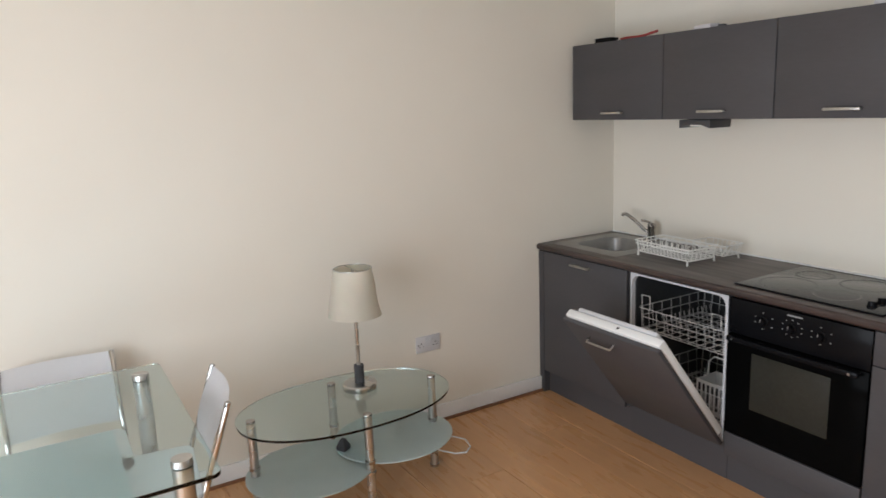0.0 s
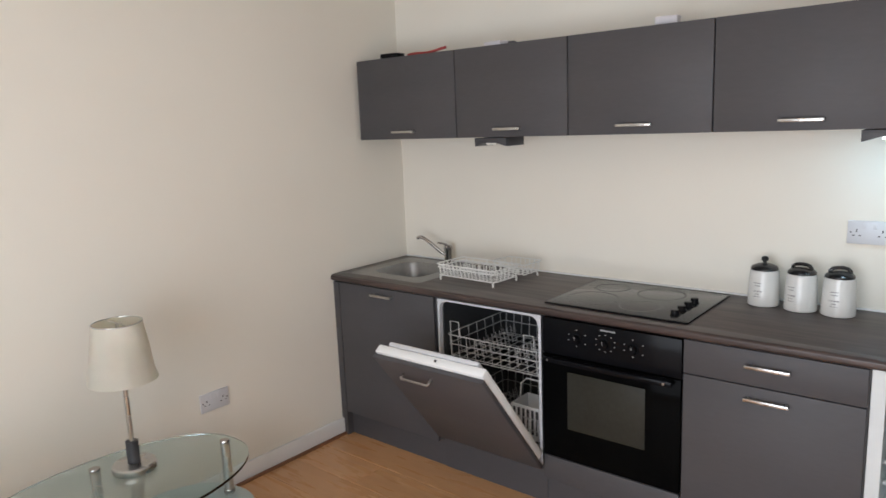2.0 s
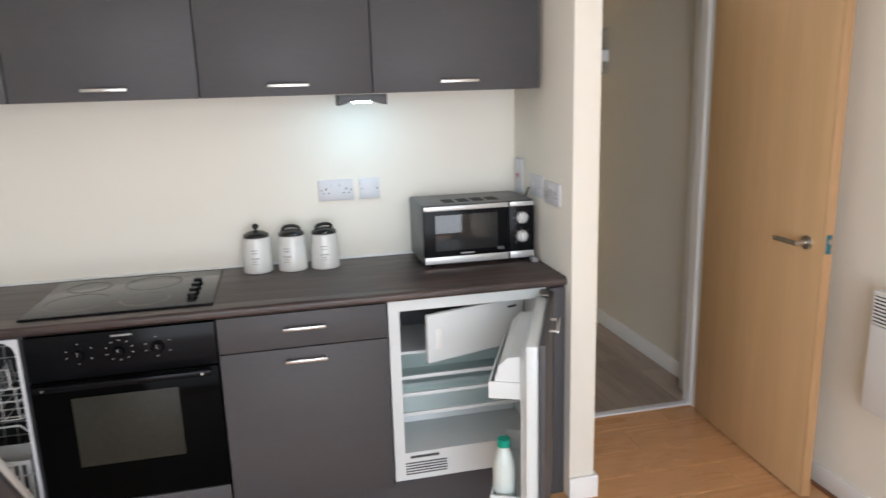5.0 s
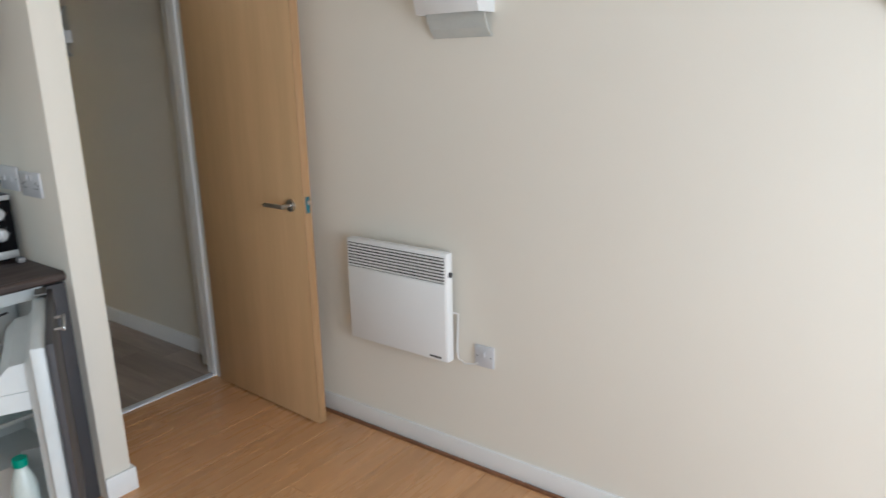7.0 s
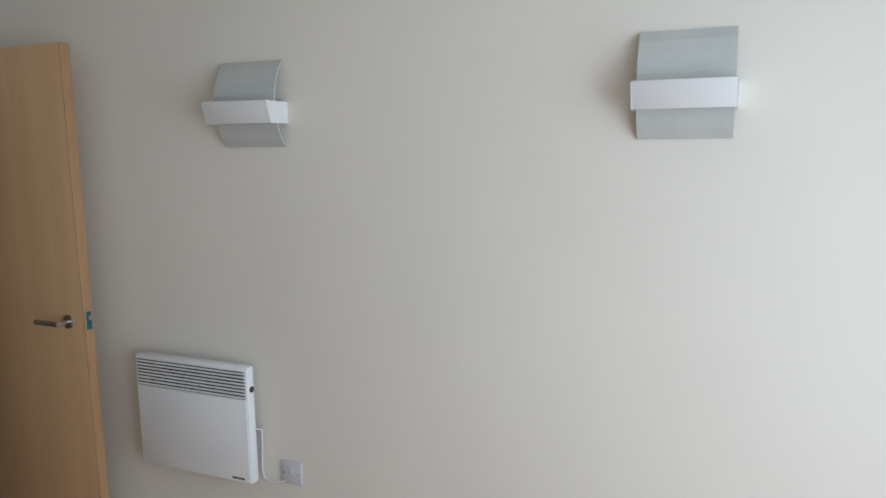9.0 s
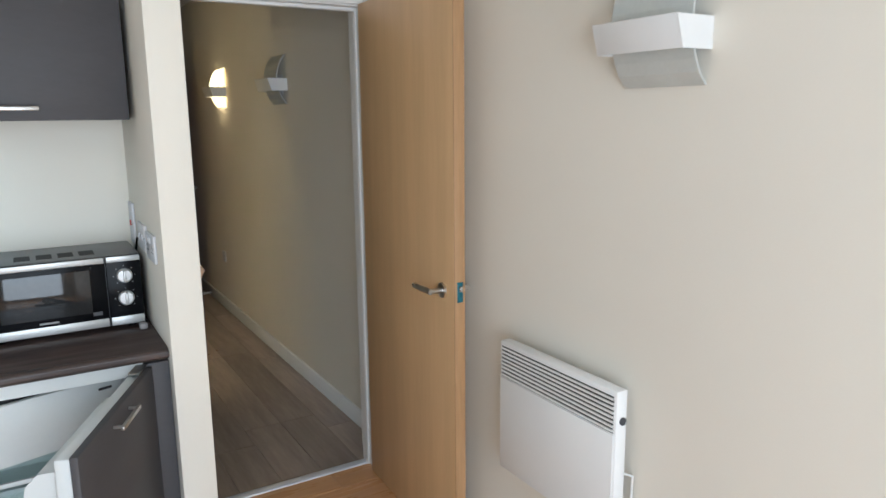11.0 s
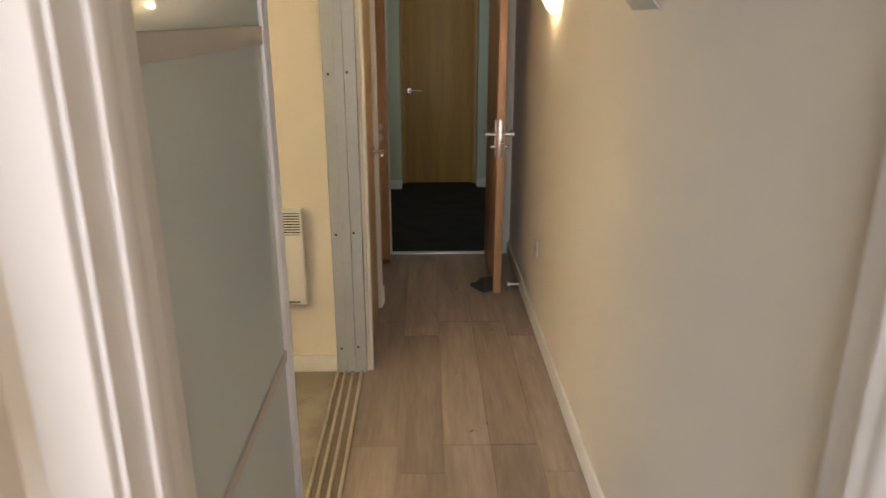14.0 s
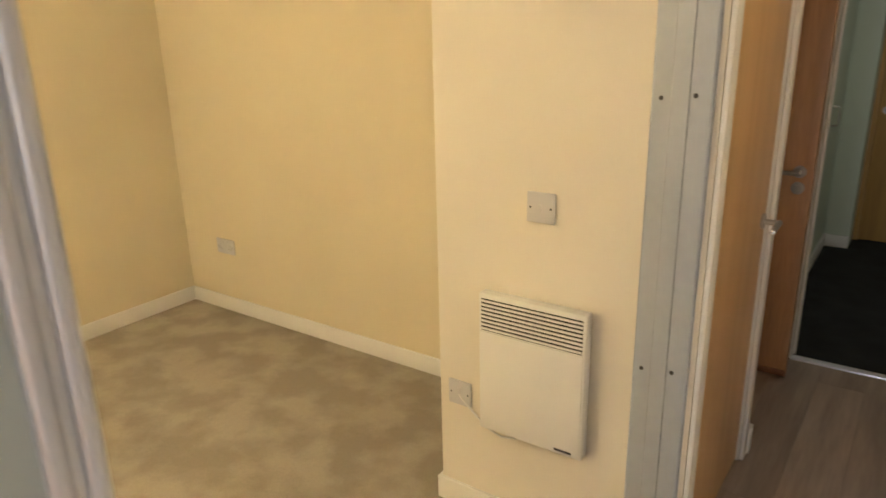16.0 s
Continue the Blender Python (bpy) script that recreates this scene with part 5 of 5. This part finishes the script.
plug = thing("mains_plug", pose(0.440, -2.035, 0.2325, 0, 0, 30), "grey mains plug lying on the lower table shelf", "plug")
part("body", loft([[(-0.022, -0.022, 0), (0.022, -0.022, 0), (0.022, 0.022, 0), (-0.022, 0.022, 0)], [(-0.022, -0.022, 0.018), (0.022, -0.022, 0.018), (0.022, 0.022, 0.018), (-0.022, 0.022, 0.018)], [(-0.008, -0.008, 0.050), (0.008, -0.008, 0.050), (0.008, 0.008, 0.050), (-0.008, 0.008, 0.050)]]), M_DARKGREY, plug)
solid("white_cable", rod([(0.20, -1.55, 0.006), (0.26, -1.50, 0.006), (0.33, -1.47, 0.006), (0.39, -1.43, 0.006), (0.41, -1.38, 0.006), (0.37, -1.33, 0.006), (0.29, -1.31, 0.006), (0.20, -1.36, 0.006), (0.12, -1.42, 0.006), (0.05, -1.40, 0.02), (0.030, -1.36, 0.12)], 0.0042, 8), M_PLASTIC, "white cable looped on the floor by the table", "cable")

dt = thing("dining_table", pose(0.30, -2.725, 0), "rectangular glass dining table on steel tube legs", "dining table")
TW, TD = 1.03, 0.78
part("tabletop", prism([(x + TW / 2, y - TD / 2) for x, y, _ in rounded(TW / 2, TD / 2, 0.03, 0)], 0.740, 0.752, "z"), M_TGLASS, dt, "clear green-edged glass top")
for x in (0.15, TW - 0.11):
    for y in (-0.085, -TD + 0.09):
        bm = bmesh.new()
        tube(bm, (x, y, 0), (x, y, 0.7395), 0.029, 24)
        lg = part("leg", bm, M_STEEL, dt, "brushed steel tube leg")
        bm = bmesh.new()
        tube(bm, (x, y, 0.7525), (x, y, 0.772), 0.031, 24, 0.029)
        part("cap", bm, M_STEEL, lg)
part("under_shelf", boxes((0.13, TW - 0.15, -TD + 0.13, -0.20, 0.560, 0.566)), M_TFROST, dt, "frosted glass lower shelf")
M_VINYL = material("white_vinyl", (0.84, 0.84, 0.85), 0.4, vary=0.02, scale=5, fine=120, bump=0.03)


def chair(m, label):
    """Seat towards local -y from the backrest, which stands at y = 0."""
    ob = thing("dining_chair", m, label, "dining chair", "chairs round the glass table")
    part("seat", prism([(x, y - 0.215) for x, y, _ in rounded(0.20, 0.20, 0.04, 0)], 0.445, 0.475, "z", bevel=0.006), M_VINYL, ob, "white padded seat")
    bm = bmesh.new()
    ringsb = []
    for k in range(9):
        z = 0.50 + 0.275 * k / 8
        off = 0.018 * math.sin(math.pi * k / 8) - 0.09 * (k / 8)
        ringsb.append([bm.verts.new((-0.19 + 0.38 * i / 8, -off + 0.025 * math.cos(math.pi * (i / 8 - 0.5)) , z)) for i in range(9)])
    for a, b in zip(ringsb, ringsb[1:]):
        for i in range(8):
            bm.faces.new((a[i], a[i + 1], b[i + 1], b[i]))
    bmesh.ops.solidify(bm, geom=list(bm.faces), thickness=0.012)
    part("backrest", bm, M_VINYL, ob, "curved white backrest", smooth=True)
    for s in (-1, 1):
        part("back_leg", rod([(s * 0.20, -0.01, 0.0), (s * 0.20, -0.03, 0.25), (s * 0.20, -0.02, 0.46), (s * 0.198, 0.012, 0.55), (s * 0.198, 0.088, 0.778)], 0.0105, 10), M_CHROME, ob)
        part("front_leg", rod([(s * 0.19, -0.42, 0.0), (s * 0.19, -0.40, 0.44)], 0.0105, 10), M_CHROME, ob)
        part("rail", rod([(s * 0.195, -0.40, 0.436), (s * 0.20, -0.02, 0.436)], 0.008, 10), M_CHROME, ob)
    return ob


chair(pose(0.72, -2.675, 0, 0, 0, -6), "white dining chair with chrome tube frame, pushed in")
chair(pose(0.19, -3.07, 0, 0, 0, 90), "white dining chair with chrome tube frame by the wall")

# ---- floors laid in boards ----
M_GAP = material("dark_board_joint", (0.10, 0.055, 0.03), 0.7, vary=0.1, scale=9, fine=90, bump=0.0)


def boards(name, x0, x1, y0, y1, width, length, mat, label, along_y, gap, seed, under):
    fl = tagged(new(name), label, "floor", kind="structure")
    part("underlay", boxes((x0, x1, y0, y1, -0.014, -0.0035)), under, fl)
    rnd = random.Random(seed)
    meshes = {}

    def piece(a0, a1, b0, b1):
        """a runs across the boards, b along them."""
        key = (round(a1 - a0, 3), round(b1 - b0, 3))
        if key not in meshes:
            w, d = key
            ax, ay = (w, d) if along_y else (d, w)
            e = 0.0011
            bm = bmesh.new()
            ring = lambda i, z: [bm.verts.new(p) for p in ((i, i, z), (ax - i, i, z), (ax - i, ay - i, z), (i, ay - i, z))]
            lo, mid, hi = ring(0, -0.0034), ring(0, -e), ring(e, 0)
            for p, q in ((lo, mid), (mid, hi)):
                for k in range(4):
                    bm.faces.new((p[k], p[(k + 1) % 4], q[(k + 1) % 4], q[k]))
            bm.faces.new(hi)
            meshes[key] = mesh_from(bm, "board", mat, False)
        ob = new("board", meshes[key])
        ob.parent = fl
        ob.location = (a0, b0, 0) if along_y else (b0, a0, 0)

    c0, c1, d0, d1 = (x0, x1, y0, y1) if along_y else (y0, y1, x0, x1)
    a = c0
    while a < c1 - 0.01:
        a2 = min(a + width, c1)
        b = d0 - rnd.choice((0.0, 0.2, 0.35, 0.5, 0.65, 0.8)) * length
        while b < d1:
            s, e = max(b, d0), min(b + length, d1)
            if e - s > 0.03:
                piece(a, a2 - gap, s, e - gap)
            b += length
        a += width
    return fl


boards("floor_living", 0.0, RIGHT, BACK, -0.022, 0.193, 1.29, M_PLANK, "warm beech laminate floor boards", FLOOR_Y, 0.0006, 5, M_GAP)
boards("floor_hall", 3.292, HALLR, 0.022, ENTRY - 0.01, 0.188, 1.21, M_HALLPLANK, "grey brown oak laminate boards in the hall", True, 0.0022, 11, material("pale_board_joint", (0.36, 0.31, 0.26), 0.7, vary=0.1, scale=9, fine=90, bump=0.0))
setting("floor_side", boxes((2.62, 3.292, 3.36, ENTRY, -0.014, 0.0)), M_HALLPLANK, "grey brown laminate beside the entrance", "floor")
for x, y, a in ((3.78, 3.55, 20), (3.955, 2.92, 70), (3.777, 1.93, 35), (3.86, 1.98, 110), (3.62, 1.2, 60)):
    solid("dry_leaf", prism([(0, 0), (0.012, 0.004), (0.026, 0.002), (0.014, -0.004)], 0.0004, 0.0024, "z"), M_BEAD, "small dry leaf scrap on the hall floor", "leaf", pose(x, y, 0, 0, 0, a), group="scraps on the hall floor")
